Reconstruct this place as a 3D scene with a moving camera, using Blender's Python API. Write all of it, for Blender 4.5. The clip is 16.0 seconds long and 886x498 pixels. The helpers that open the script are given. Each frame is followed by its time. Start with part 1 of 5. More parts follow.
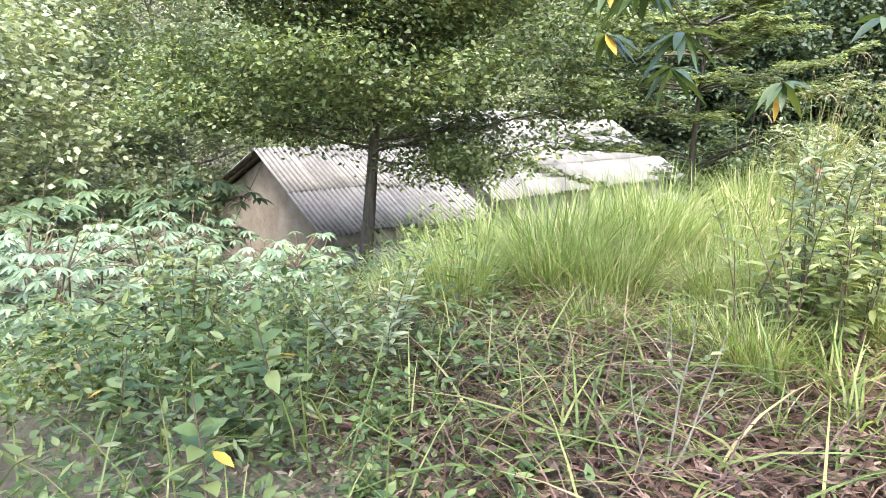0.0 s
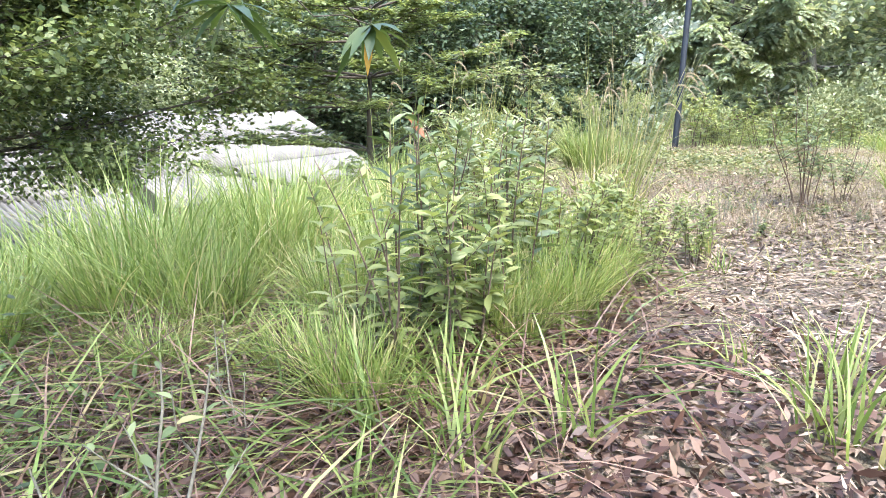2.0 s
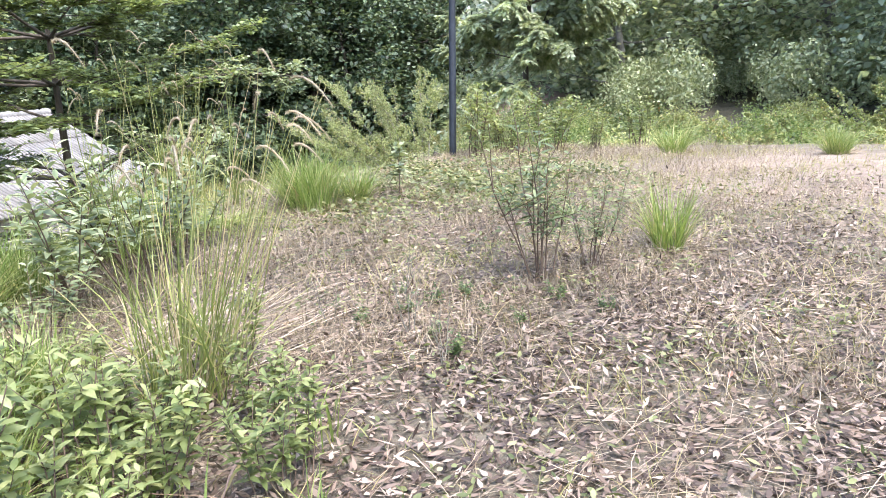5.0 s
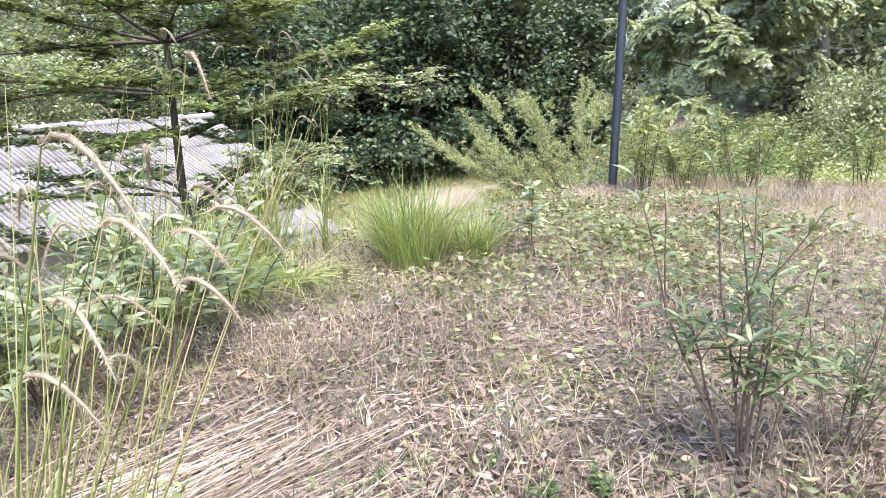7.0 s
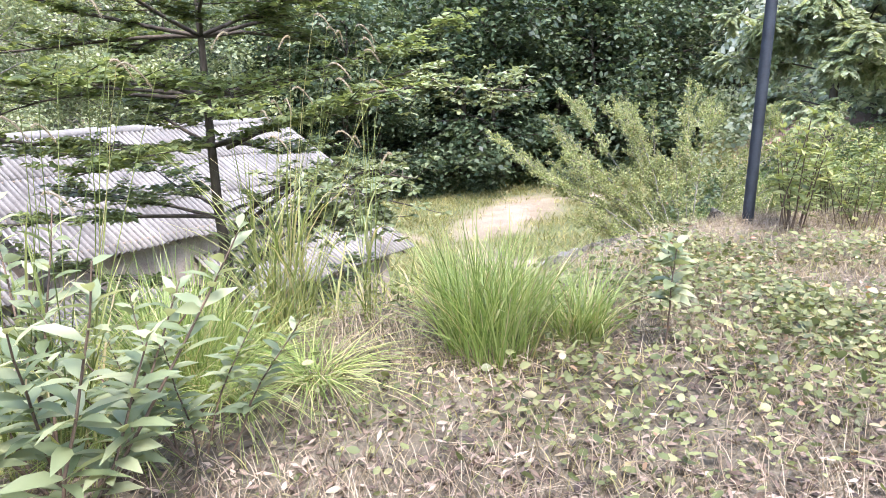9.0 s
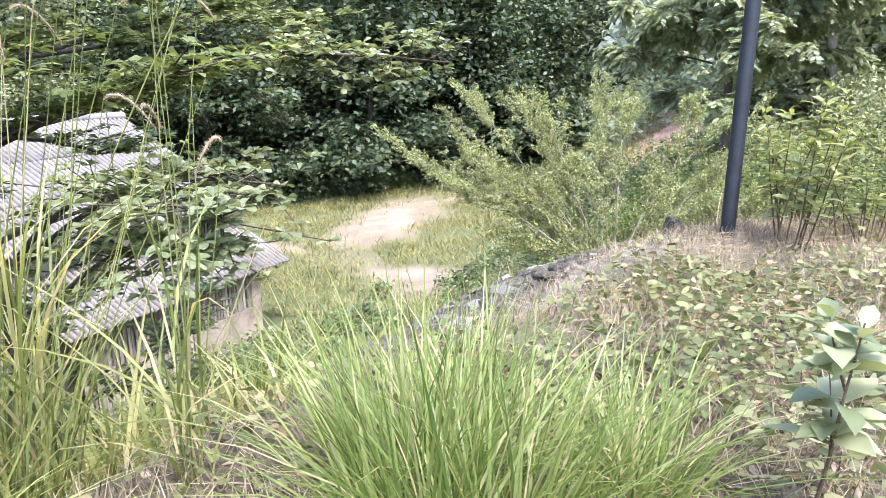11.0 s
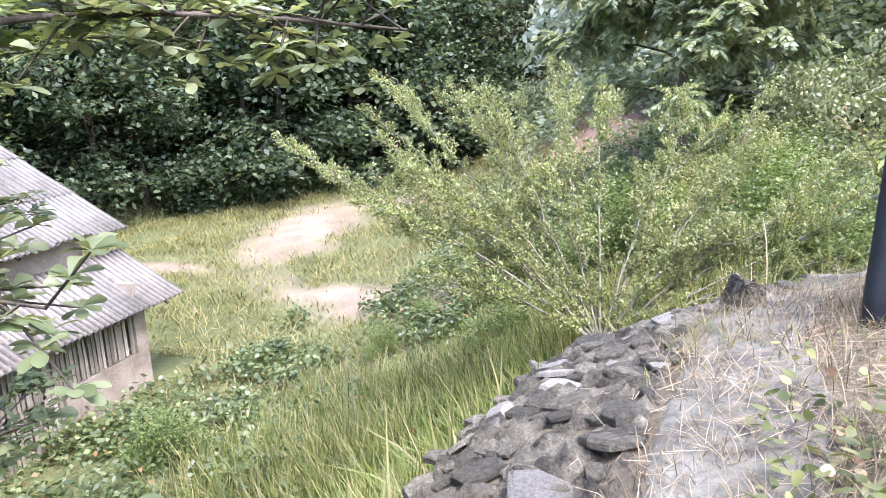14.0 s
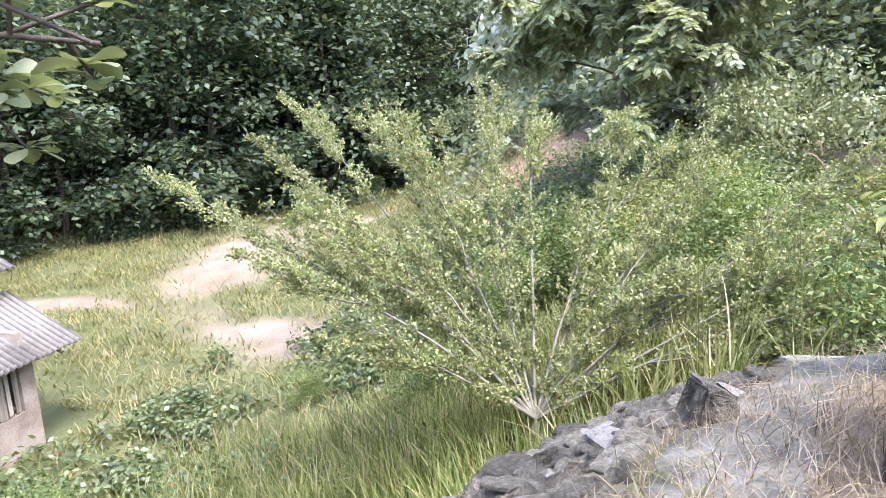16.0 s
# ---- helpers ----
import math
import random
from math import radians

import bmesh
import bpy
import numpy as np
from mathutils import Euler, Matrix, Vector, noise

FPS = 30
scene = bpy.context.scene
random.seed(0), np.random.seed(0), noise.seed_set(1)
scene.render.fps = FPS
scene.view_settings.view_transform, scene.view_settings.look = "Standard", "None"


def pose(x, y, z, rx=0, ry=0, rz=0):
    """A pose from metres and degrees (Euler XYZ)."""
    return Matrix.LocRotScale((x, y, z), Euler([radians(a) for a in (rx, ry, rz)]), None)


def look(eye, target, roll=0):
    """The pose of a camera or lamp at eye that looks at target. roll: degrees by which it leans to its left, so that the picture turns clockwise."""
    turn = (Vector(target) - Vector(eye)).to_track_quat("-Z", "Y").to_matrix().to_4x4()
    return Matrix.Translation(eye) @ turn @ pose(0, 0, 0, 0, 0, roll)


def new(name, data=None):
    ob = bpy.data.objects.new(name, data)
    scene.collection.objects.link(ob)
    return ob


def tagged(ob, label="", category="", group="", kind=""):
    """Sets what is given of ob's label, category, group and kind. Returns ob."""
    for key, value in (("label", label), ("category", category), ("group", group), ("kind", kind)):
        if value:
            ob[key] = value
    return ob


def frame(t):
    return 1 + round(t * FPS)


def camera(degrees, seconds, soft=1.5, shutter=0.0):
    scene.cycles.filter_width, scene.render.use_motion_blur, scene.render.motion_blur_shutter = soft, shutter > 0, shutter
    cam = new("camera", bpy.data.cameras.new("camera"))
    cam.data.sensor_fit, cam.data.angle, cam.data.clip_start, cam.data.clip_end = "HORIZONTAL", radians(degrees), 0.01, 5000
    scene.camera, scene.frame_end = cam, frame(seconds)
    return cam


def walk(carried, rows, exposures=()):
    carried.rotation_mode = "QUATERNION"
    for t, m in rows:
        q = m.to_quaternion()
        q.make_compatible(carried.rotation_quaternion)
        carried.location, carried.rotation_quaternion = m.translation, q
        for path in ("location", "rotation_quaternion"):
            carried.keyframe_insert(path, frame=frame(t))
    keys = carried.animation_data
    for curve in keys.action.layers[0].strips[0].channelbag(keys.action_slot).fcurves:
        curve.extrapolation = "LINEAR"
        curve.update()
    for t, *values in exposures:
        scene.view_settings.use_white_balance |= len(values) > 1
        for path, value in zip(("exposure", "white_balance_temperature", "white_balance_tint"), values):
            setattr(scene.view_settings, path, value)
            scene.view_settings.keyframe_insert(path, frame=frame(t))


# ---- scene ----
cam = camera(65.2, 16.0, soft=0.5)
PATH = [
    (0, (1.531, -1.014, 1.582), (0.039, 0.249, 1.160), 0.2),
    (0.5, (1.453, -0.796, 1.493), (0.051, 0.566, 1.070), 0.3),
    (1, (1.389, -0.437, 1.394), (0.128, 1.064, 1.000), 0.2),
    (1.5, (1.410, -0.022, 1.356), (0.346, 1.618, 0.930), -0.9),
    (2, (1.438, 0.424, 1.308), (0.560, 2.172, 0.890), -0.9),
    (2.5, (1.660, 1.013, 1.223), (0.973, 2.842, 0.794), -1.1),
    (2.8, (1.819, 1.398, 1.255), (1.284, 3.273, 0.808), -2.6),
    (3, (1.923, 1.609, 1.275), (1.477, 3.512, 0.851), -2.5),
    (3.2, (2.011, 1.815, 1.309), (1.653, 3.734, 0.874), -2.3),
    (5.3, (2.178, 3.973, 1.706), (1.611, 5.826, 1.214), -3.1),
    (5.5, (2.159, 4.216, 1.692), (1.529, 6.060, 1.240), -2.8),
    (6, (2.112, 4.795, 1.698), (1.419, 6.617, 1.249), -2.9),
    (6.5, (1.958, 5.331, 1.718), (1.179, 7.115, 1.259), -2.1),
    (7, (1.743, 5.802, 1.750), (0.828, 7.521, 1.296), -2.2),
    (7.5, (1.570, 6.230, 1.811), (0.478, 7.834, 1.327), -1.2),
    (8, (1.278, 6.687, 1.806), (0.120, 8.248, 1.335), -1.2),
    (8.5, (1.015, 7.130, 1.803), (-0.145, 8.700, 1.367), -1.3),
    (9, (0.696, 7.562, 1.763), (-0.402, 9.175, 1.325), -1.9),
    (9.5, (0.361, 7.978, 1.707), (-0.653, 9.635, 1.230), -2.0),
    (10, (0.002, 8.453, 1.645), (-0.901, 10.171, 1.163), -1.6),
    (10.2, (-0.154, 8.655, 1.612), (-1.013, 10.397, 1.134), -1.4),
    (12.3, (-1.322, 10.745, 1.464), (-2.060, 12.557, 1.048), -1.6),
    (12.5, (-1.417, 10.903, 1.472), (-2.130, 12.715, 1.015), -1.9),
    (13, (-1.640, 11.237, 1.454), (-2.294, 13.080, 1.032), -2.2),
    (13.5, (-1.853, 11.592, 1.473), (-2.452, 13.444, 1.010), -2.7),
    (14, (-1.954, 12.034, 1.516), (-2.522, 13.895, 1.052), -2.1),
    (14.5, (-1.982, 12.333, 1.550), (-2.533, 14.208, 1.122), -2.2),
    (15, (-1.988, 12.717, 1.559), (-2.489, 14.597, 1.096), -2.7),
    (15.5, (-1.910, 13.102, 1.586), (-2.356, 14.997, 1.128), -2.2),
    (16, (-1.862, 13.491, 1.591), (-2.299, 15.395, 1.166), -2.3),
]
walk(cam, [(t, look(eye, target, roll)) for t, eye, target, roll in PATH],
     exposures=[(0, 2.74, 6200, 12), (1.5, 2.74, 6050, 12), (3, 2.6, 5750, 9), (5.3, 2.43, 5850, 15), (9.5, 2.47, 5850, 18), (12.5, 2.5, 5780, 19), (16, 2.52, 5780, 20)])

# ---- light: a high sun veiled by cloud and a bright sky ----
world = bpy.data.worlds.new("sky")
scene.world = world
world.use_nodes = True
wn = world.node_tree.nodes
sky = wn.new("ShaderNodeTexSky")
sky.sky_type, sky.sun_disc = "NISHITA", False
sky.sun_elevation, sky.sun_rotation = radians(62), radians(129)
sky.dust_density, sky.air_density = 3.0, 1.2
wn["Background"].inputs["Strength"].default_value = 0.15
world.node_tree.links.new(sky.outputs["Color"], wn["Background"].inputs["Color"])
sun = new("sun", bpy.data.lights.new("sun", "SUN"))
sun.data.energy, sun.data.angle, sun.data.color = 1.35, radians(22), (1.0, 0.95, 0.87)
sun.matrix_world = look((17, -14, 42), (0, 0, 0))


# ---- materials ----
def nodes_of(name):
    m = bpy.data.materials.new(name)
    m.use_nodes = True
    nt = m.node_tree
    return m, nt, nt.nodes["Principled BSDF"], nt.nodes["Material Output"]


def ramp(nt, fac, stops):
    r = nt.nodes.new("ShaderNodeValToRGB")
    el = r.color_ramp.elements
    while len(el) < len(stops):
        el.new(0.5)
    for e, (p, c) in zip(el, stops):
        e.position, e.color = p, (*c, 1)
    nt.links.new(fac, r.inputs["Fac"])
    return r.outputs["Color"]


def noise_fac(nt, scale, detail=4.0, rough=0.6, stretch=None, coord="Object"):
    tc = nt.nodes.new("ShaderNodeTexCoord")
    n = nt.nodes.new("ShaderNodeTexNoise")
    n.inputs["Scale"].default_value, n.inputs["Detail"].default_value, n.inputs["Roughness"].default_value = scale, detail, rough
    if stretch:
        mp = nt.nodes.new("ShaderNodeMapping")
        mp.inputs["Scale"].default_value = stretch
        nt.links.new(tc.outputs[coord], mp.inputs["Vector"])
        nt.links.new(mp.outputs["Vector"], n.inputs["Vector"])
    else:
        nt.links.new(tc.outputs[coord], n.inputs["Vector"])
    return n.outputs["Fac"]


def mixed(nt, fac, a, b, mode="MIX"):
    m = nt.nodes.new("ShaderNodeMix")
    m.data_type, m.blend_type = "RGBA", mode
    for sock, v in ((m.inputs[0], fac), (m.inputs[6], a), (m.inputs[7], b)):
        if isinstance(v, bpy.types.NodeSocket):
            nt.links.new(v, sock)
        elif isinstance(v, (int, float)):
            sock.default_value = v
        else:
            sock.default_value = (*v, 1)
    return m.outputs[2]


def bumped(nt, b, fac, strength, dist=0.02):
    bp = nt.nodes.new("ShaderNodeBump")
    bp.inputs["Strength"].default_value, bp.inputs["Distance"].default_value = strength, dist
    nt.links.new(fac, bp.inputs["Height"])
    nt.links.new(bp.outputs["Normal"], b.inputs["Normal"])


def leaf_mat(name, stops, rough=0.45, through_light=0.35, patch=0.35, spec=0.4, patch_scale=0.9):
    """Leaves: a colour to each leaf, patches of darker and lighter growth, light shining through."""
    m, nt, b, out = nodes_of(name)
    geo = nt.nodes.new("ShaderNodeNewGeometry")
    col = ramp(nt, geo.outputs["Random Per Island"], [(p, (c[0] * 1.09, c[1] * 0.98, c[2])) for p, c in stops])
    pf = ramp(nt, noise_fac(nt, patch_scale, 3.0), [(0.3, (1 - patch,) * 3), (0.7, (1 + patch * 0.4,) * 3)])
    col = mixed(nt, 1.0, col, pf, "MULTIPLY")
    obj = nt.nodes.new("ShaderNodeObjectInfo")
    col = mixed(nt, 1.0, col, ramp(nt, obj.outputs["Random"], [(0, (0.82, 0.84, 0.8)), (1, (1.1, 1.08, 1.06))]), "MULTIPLY")
    b.inputs["Roughness"].default_value = rough
    b.inputs["Specular IOR Level"].default_value = spec
    nt.links.new(col, b.inputs["Base Color"])
    tr = nt.nodes.new("ShaderNodeBsdfTranslucent")
    nt.links.new(mixed(nt, 1.0, col, (1.25, 1.2, 0.7), "MULTIPLY"), tr.inputs["Color"])
    mx = nt.nodes.new("ShaderNodeMixShader")
    mx.inputs[0].default_value = through_light
    nt.links.new(b.outputs[0], mx.inputs[1])
    nt.links.new(tr.outputs[0], mx.inputs[2])
    nt.links.new(mx.outputs[0], out.inputs["Surface"])
    return m


def rough_mat(name, stops, scale=6.0, bump=0.4, rough=0.85, stretch=None, fine=40.0, dist=0.02, metallic=0.0, island=0.0):
    m, nt, b, out = nodes_of(name)
    f1 = noise_fac(nt, scale, 6.0, 0.65, stretch)
    col = ramp(nt, f1, stops)
    f2 = noise_fac(nt, fine, 4.0, 0.7, stretch)
    col = mixed(nt, 1.0, col, ramp(nt, f2, [(0.3, (0.72,) * 3), (0.7, (1.15,) * 3)]), "MULTIPLY")
    if island:
        obj = nt.nodes.new("ShaderNodeObjectInfo")
        col = mixed(nt, 1.0, col, ramp(nt, obj.outputs["Random"], [(0, (1 - island,) * 3), (1, (1 + island * 0.5,) * 3)]), "MULTIPLY")
    b.inputs["Roughness"].default_value = rough
    b.inputs["Metallic"].default_value = metallic
    nt.links.new(col, b.inputs["Base Color"])
    bumped(nt, b, f2, bump, dist)
    return m


M = {}
M["leaf_fresh"] = leaf_mat("leaf_fresh", [(0, (0.08, 0.14, 0.035)), (0.5, (0.15, 0.23, 0.065)), (1, (0.26, 0.33, 0.11))])
M["leaf_weed"] = leaf_mat("leaf_weed", [(0, (0.07, 0.12, 0.04)), (0.55, (0.14, 0.2, 0.075)), (0.96, (0.26, 0.33, 0.15)), (1, (0.34, 0.2, 0.08))], spec=0.7)
M["leaf_cassava"] = leaf_mat("leaf_cassava", [(0, (0.12, 0.205, 0.115)), (0.5, (0.19, 0.29, 0.175)), (1, (0.29, 0.39, 0.25))], spec=0.35, rough=0.5)
M["leaf_bigtree"] = leaf_mat("leaf_bigtree", [(0, (0.07, 0.125, 0.06)), (0.6, (0.13, 0.2, 0.1)), (1, (0.22, 0.3, 0.16))], spec=0.35, rough=0.5)
M["leaf_dark"] = leaf_mat("leaf_dark", [(0, (0.034, 0.066, 0.037)), (0.5, (0.084, 0.135, 0.072)), (1, (0.18, 0.245, 0.14))], through_light=0.36, patch=0.5, spec=0.35)
# forest and hill leaves: distance haze mixed into the colours, paler and greyer
M["leaf_forest_hazy"] = leaf_mat("leaf_forest_hazy", [(0, (0.16, 0.23, 0.15)), (0.5, (0.27, 0.36, 0.24)), (1, (0.42, 0.5, 0.37))], through_light=0.55, patch=0.3, spec=0.5)
M["leaf_hill_hazy"] = leaf_mat("leaf_hill_hazy", [(0, (0.18, 0.255, 0.205)), (0.5, (0.29, 0.37, 0.3)), (1, (0.43, 0.5, 0.42))], through_light=0.42, patch=0.45, spec=0.3, patch_scale=0.16)
M["leaf_layered"] = leaf_mat("leaf_layered", [(0, (0.115, 0.17, 0.062)), (0.5, (0.2, 0.27, 0.107)), (1, (0.33, 0.41, 0.18))], spec=0.5, through_light=0.45)
M["leaf_feather"] = leaf_mat("leaf_feather", [(0, (0.25, 0.34, 0.2)), (0.5, (0.36, 0.45, 0.29)), (1, (0.48, 0.56, 0.39))], spec=0.45, through_light=0.45)
M["leaf_spray"] = leaf_mat("leaf_spray", [(0, (0.16, 0.22, 0.08)), (0.5, (0.29, 0.36, 0.145)), (0.95, (0.45, 0.5, 0.25)), (1, (0.44, 0.33, 0.17))], through_light=0.42)
M["leaf_broad"] = leaf_mat("leaf_broad", [(0, (0.055, 0.105, 0.035)), (0.6, (0.11, 0.18, 0.06)), (1, (0.22, 0.29, 0.11))], spec=0.4, rough=0.45)
M["leaf_lance"] = leaf_mat("leaf_lance", [(0, (0.035, 0.07, 0.02)), (0.7, (0.08, 0.13, 0.035)), (1, (0.16, 0.22, 0.06))], spec=0.6, rough=0.32)
M["leaf_shade"] = leaf_mat("leaf_shade", [(0, (0.035, 0.06, 0.026)), (0.5, (0.085, 0.13, 0.058)), (0.92, (0.19, 0.25, 0.12)), (1, (0.3, 0.22, 0.1))], spec=0.4, patch=0.5, patch_scale=2.0)
M["leaf_yellow"] = leaf_mat("leaf_yellow", [(0, (0.6, 0.36, 0.05)), (1, (0.66, 0.44, 0.09))])
M["leaf_red"] = leaf_mat("leaf_red", [(0, (0.22, 0.08, 0.035)), (1, (0.32, 0.15, 0.07))])
M["leaf_creeper"] = leaf_mat("leaf_creeper", [(0, (0.08, 0.11, 0.04)), (0.55, (0.165, 0.205, 0.08)), (0.88, (0.28, 0.32, 0.145)), (0.95, (0.4, 0.38, 0.22)), (1, (0.26, 0.16, 0.1))], through_light=0.35, patch=0.5, patch_scale=1.6)
M["grass_green"] = leaf_mat("grass_green", [(0, (0.12, 0.2, 0.045)), (0.55, (0.24, 0.34, 0.095)), (0.88, (0.38, 0.46, 0.19)), (1, (0.48, 0.43, 0.26))], through_light=0.4)
M["grass_bank"] = leaf_mat("grass_bank", [(0, (0.12, 0.175, 0.045)), (0.45, (0.25, 0.315, 0.1)), (0.75, (0.4, 0.44, 0.18)), (1, (0.54, 0.48, 0.31))], through_light=0.45)
M["grass_yard"] = leaf_mat("grass_yard", [(0, (0.15, 0.19, 0.065)), (0.5, (0.26, 0.29, 0.115)), (1, (0.42, 0.39, 0.21))], through_light=0.45)
M["straw"] = leaf_mat("straw", [(0, (0.12, 0.095, 0.055)), (0.5, (0.27, 0.228, 0.148)), (1, (0.48, 0.43, 0.31))], through_light=0.2)
M["fallen_straw"] = leaf_mat("fallen_straw", [(0, (0.11, 0.09, 0.06)), (0.5, (0.28, 0.245, 0.17)), (1, (0.52, 0.48, 0.37))], through_light=0.2)
M["litter"] = leaf_mat("litter", [(0, (0.04, 0.03, 0.022)), (0.35, (0.105, 0.08, 0.058)), (0.68, (0.22, 0.176, 0.13)), (1, (0.42, 0.37, 0.29))], through_light=0.15, rough=0.6)
M["plume"] = leaf_mat("plume", [(0, (0.3, 0.28, 0.19)), (1, (0.48, 0.45, 0.33))], through_light=0.4)
M["stem_brown"] = rough_mat("stem_brown", [(0.3, (0.07, 0.045, 0.03)), (0.7, (0.16, 0.11, 0.07))], 8)
M["stem_pale"] = rough_mat("stem_pale", [(0.3, (0.11, 0.1, 0.07)), (0.7, (0.24, 0.22, 0.165))], 8)
M["bark"] = rough_mat("bark", [(0.3, (0.035, 0.028, 0.02)), (0.7, (0.12, 0.095, 0.07))], 7, 0.7, stretch=(1, 1, 0.25), fine=30)
M["bark_grey"] = rough_mat("bark_grey", [(0.3, (0.09, 0.08, 0.065)), (0.7, (0.24, 0.22, 0.18))], 7, 0.6, stretch=(1, 1, 0.25), fine=30)
M["pole_paint"] = rough_mat("pole_paint", [(0.35, (0.009, 0.012, 0.017)), (0.65, (0.022, 0.028, 0.037))], 5, 0.15, 0.55, fine=60)
M["plaster"] = rough_mat("plaster", [(0.3, (0.22, 0.175, 0.135)), (0.55, (0.36, 0.3, 0.24)), (0.75, (0.45, 0.39, 0.33))], 1.6, 0.3, 0.9, fine=22)
M["slat_wood"] = rough_mat("slat_wood", [(0.3, (0.24, 0.2, 0.15)), (0.7, (0.48, 0.42, 0.34))], 5, 0.4, 0.85, stretch=(1, 1, 0.12), fine=45, island=0.45)
M["timber"] = rough_mat("timber", [(0.3, (0.1, 0.075, 0.05)), (0.7, (0.24, 0.19, 0.14))], 5, 0.5, 0.85, stretch=(1, 1, 0.12), fine=45)
m, nt, b, out = nodes_of("sheet")
cement = ramp(nt, noise_fac(nt, 0.9, 7.0, 0.65), [(0.28, (0.13, 0.12, 0.106)), (0.5, (0.22, 0.207, 0.186)), (0.75, (0.32, 0.303, 0.276))])
obj = nt.nodes.new("ShaderNodeObjectInfo")
cement = mixed(nt, 1.0, cement, ramp(nt, obj.outputs["Random"], [(0, (0.8, 0.8, 0.8)), (1, (1.08, 1.07, 1.05))]), "MULTIPLY")
# shade in the corrugation troughs, painted into the cement colour and broken by noise
trough_mask = nt.nodes.new("ShaderNodeAttribute")
trough_mask.attribute_name = "trough"
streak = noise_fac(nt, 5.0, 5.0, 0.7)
trough_shade = mixed(nt, 1.0, ramp(nt, trough_mask.outputs["Fac"], [(0.3, (0, 0, 0)), (0.75, (1, 1, 1))]), ramp(nt, streak, [(0.3, (0.45,) * 3), (0.65, (1,) * 3)]), "MULTIPLY")
cement = mixed(nt, trough_shade, cement, (0.075, 0.068, 0.062))
cement = mixed(nt, 1.0, cement, ramp(nt, noise_fac(nt, 14.0, 4.0, 0.7), [(0.3, (0.75,) * 3), (0.7, (1.12,) * 3)]), "MULTIPLY")
nt.links.new(cement, b.inputs["Base Color"])
b.inputs["Roughness"].default_value, b.inputs["Specular IOR Level"].default_value = 0.75, 0.15
bumped(nt, b, streak, 0.2)
M["sheet"] = m
M["stone"] = rough_mat("stone", [(0.3, (0.1, 0.09, 0.064)), (0.52, (0.24, 0.218, 0.164)), (0.72, (0.42, 0.388, 0.305))], 4, 1.0, 0.92, fine=14, island=0.68, dist=0.05)
M["stone_pale"] = rough_mat("stone_pale", [(0.3, (0.16, 0.15, 0.13)), (0.55, (0.32, 0.3, 0.265)), (0.75, (0.44, 0.42, 0.38))], 9, 0.8, 0.9, fine=36, island=0.4)
M["mortar"] = rough_mat("mortar", [(0.35, (0.032, 0.027, 0.019)), (0.52, (0.125, 0.11, 0.08)), (0.7, (0.29, 0.262, 0.2))], 6, 1.0, 0.95, fine=26, dist=0.06)
M["concrete"] = rough_mat("concrete", [(0.3, (0.065, 0.06, 0.047)), (0.5, (0.145, 0.137, 0.11)), (0.75, (0.26, 0.249, 0.206))], 3.4, 0.8, 0.92, fine=24)

M["paper"] = rough_mat("paper", [(0.3, (0.62, 0.62, 0.6)), (0.7, (0.8, 0.8, 0.78))], 20, 0.2, 0.8)
M["dead_brown"] = leaf_mat("dead_brown", [(0, (0.035, 0.018, 0.013)), (0.55, (0.1, 0.058, 0.04)), (1, (0.27, 0.2, 0.14))], through_light=0.15)
M["leaf_crown"] = leaf_mat("leaf_crown", [(0, (0.05, 0.085, 0.025)), (0.5, (0.1, 0.15, 0.05)), (1, (0.21, 0.27, 0.1))], through_light=0.35, patch=0.5)
M["leaf_shoot"] = leaf_mat("leaf_shoot", [(0, (0.12, 0.175, 0.055)), (0.5, (0.205, 0.27, 0.095)), (1, (0.34, 0.4, 0.175))], spec=0.45, through_light=0.42)
M["reed_green"] = leaf_mat("reed_green", [(0, (0.085, 0.155, 0.035)), (0.55, (0.18, 0.27, 0.075)), (0.9, (0.32, 0.39, 0.14)), (1, (0.4, 0.36, 0.2))], through_light=0.45)
M["leaf_lush"] = leaf_mat("leaf_lush", [(0, (0.14, 0.2, 0.095)), (0.5, (0.23, 0.295, 0.155)), (1, (0.36, 0.425, 0.25))], spec=0.5)

# the ground: litter-brown soil, bare sand where trodden, tree shade painted in under the woods
m, nt, b, out = nodes_of("earth")
soil = ramp(nt, noise_fac(nt, 1.3, 8.0, 0.7), [(0.3, (0.082, 0.065, 0.042)), (0.52, (0.166, 0.138, 0.092)), (0.72, (0.275, 0.238, 0.165))])
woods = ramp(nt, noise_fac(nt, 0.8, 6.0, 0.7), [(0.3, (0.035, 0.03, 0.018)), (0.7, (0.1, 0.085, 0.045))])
sand = ramp(nt, noise_fac(nt, 0.7, 8.0, 0.7), [(0.3, (0.2, 0.148, 0.105)), (0.55, (0.31, 0.238, 0.175)), (0.75, (0.4, 0.325, 0.25))])
red = ramp(nt, noise_fac(nt, 0.8, 7.0, 0.7), [(0.3, (0.24, 0.12, 0.08)), (0.7, (0.48, 0.3, 0.22))])
at = {}
turf = ramp(nt, noise_fac(nt, 1.1, 7.0, 0.7), [(0.3, (0.07, 0.085, 0.028)), (0.55, (0.13, 0.14, 0.05)), (0.75, (0.21, 0.19, 0.09))])
for k in ("bare", "shade", "redsoil", "turf"):
    at[k] = nt.nodes.new("ShaderNodeAttribute")
    at[k].attribute_name = k
col = mixed(nt, at["turf"].outputs["Fac"], soil, turf)
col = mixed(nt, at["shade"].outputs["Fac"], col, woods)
col = mixed(nt, at["bare"].outputs["Fac"], col, sand)
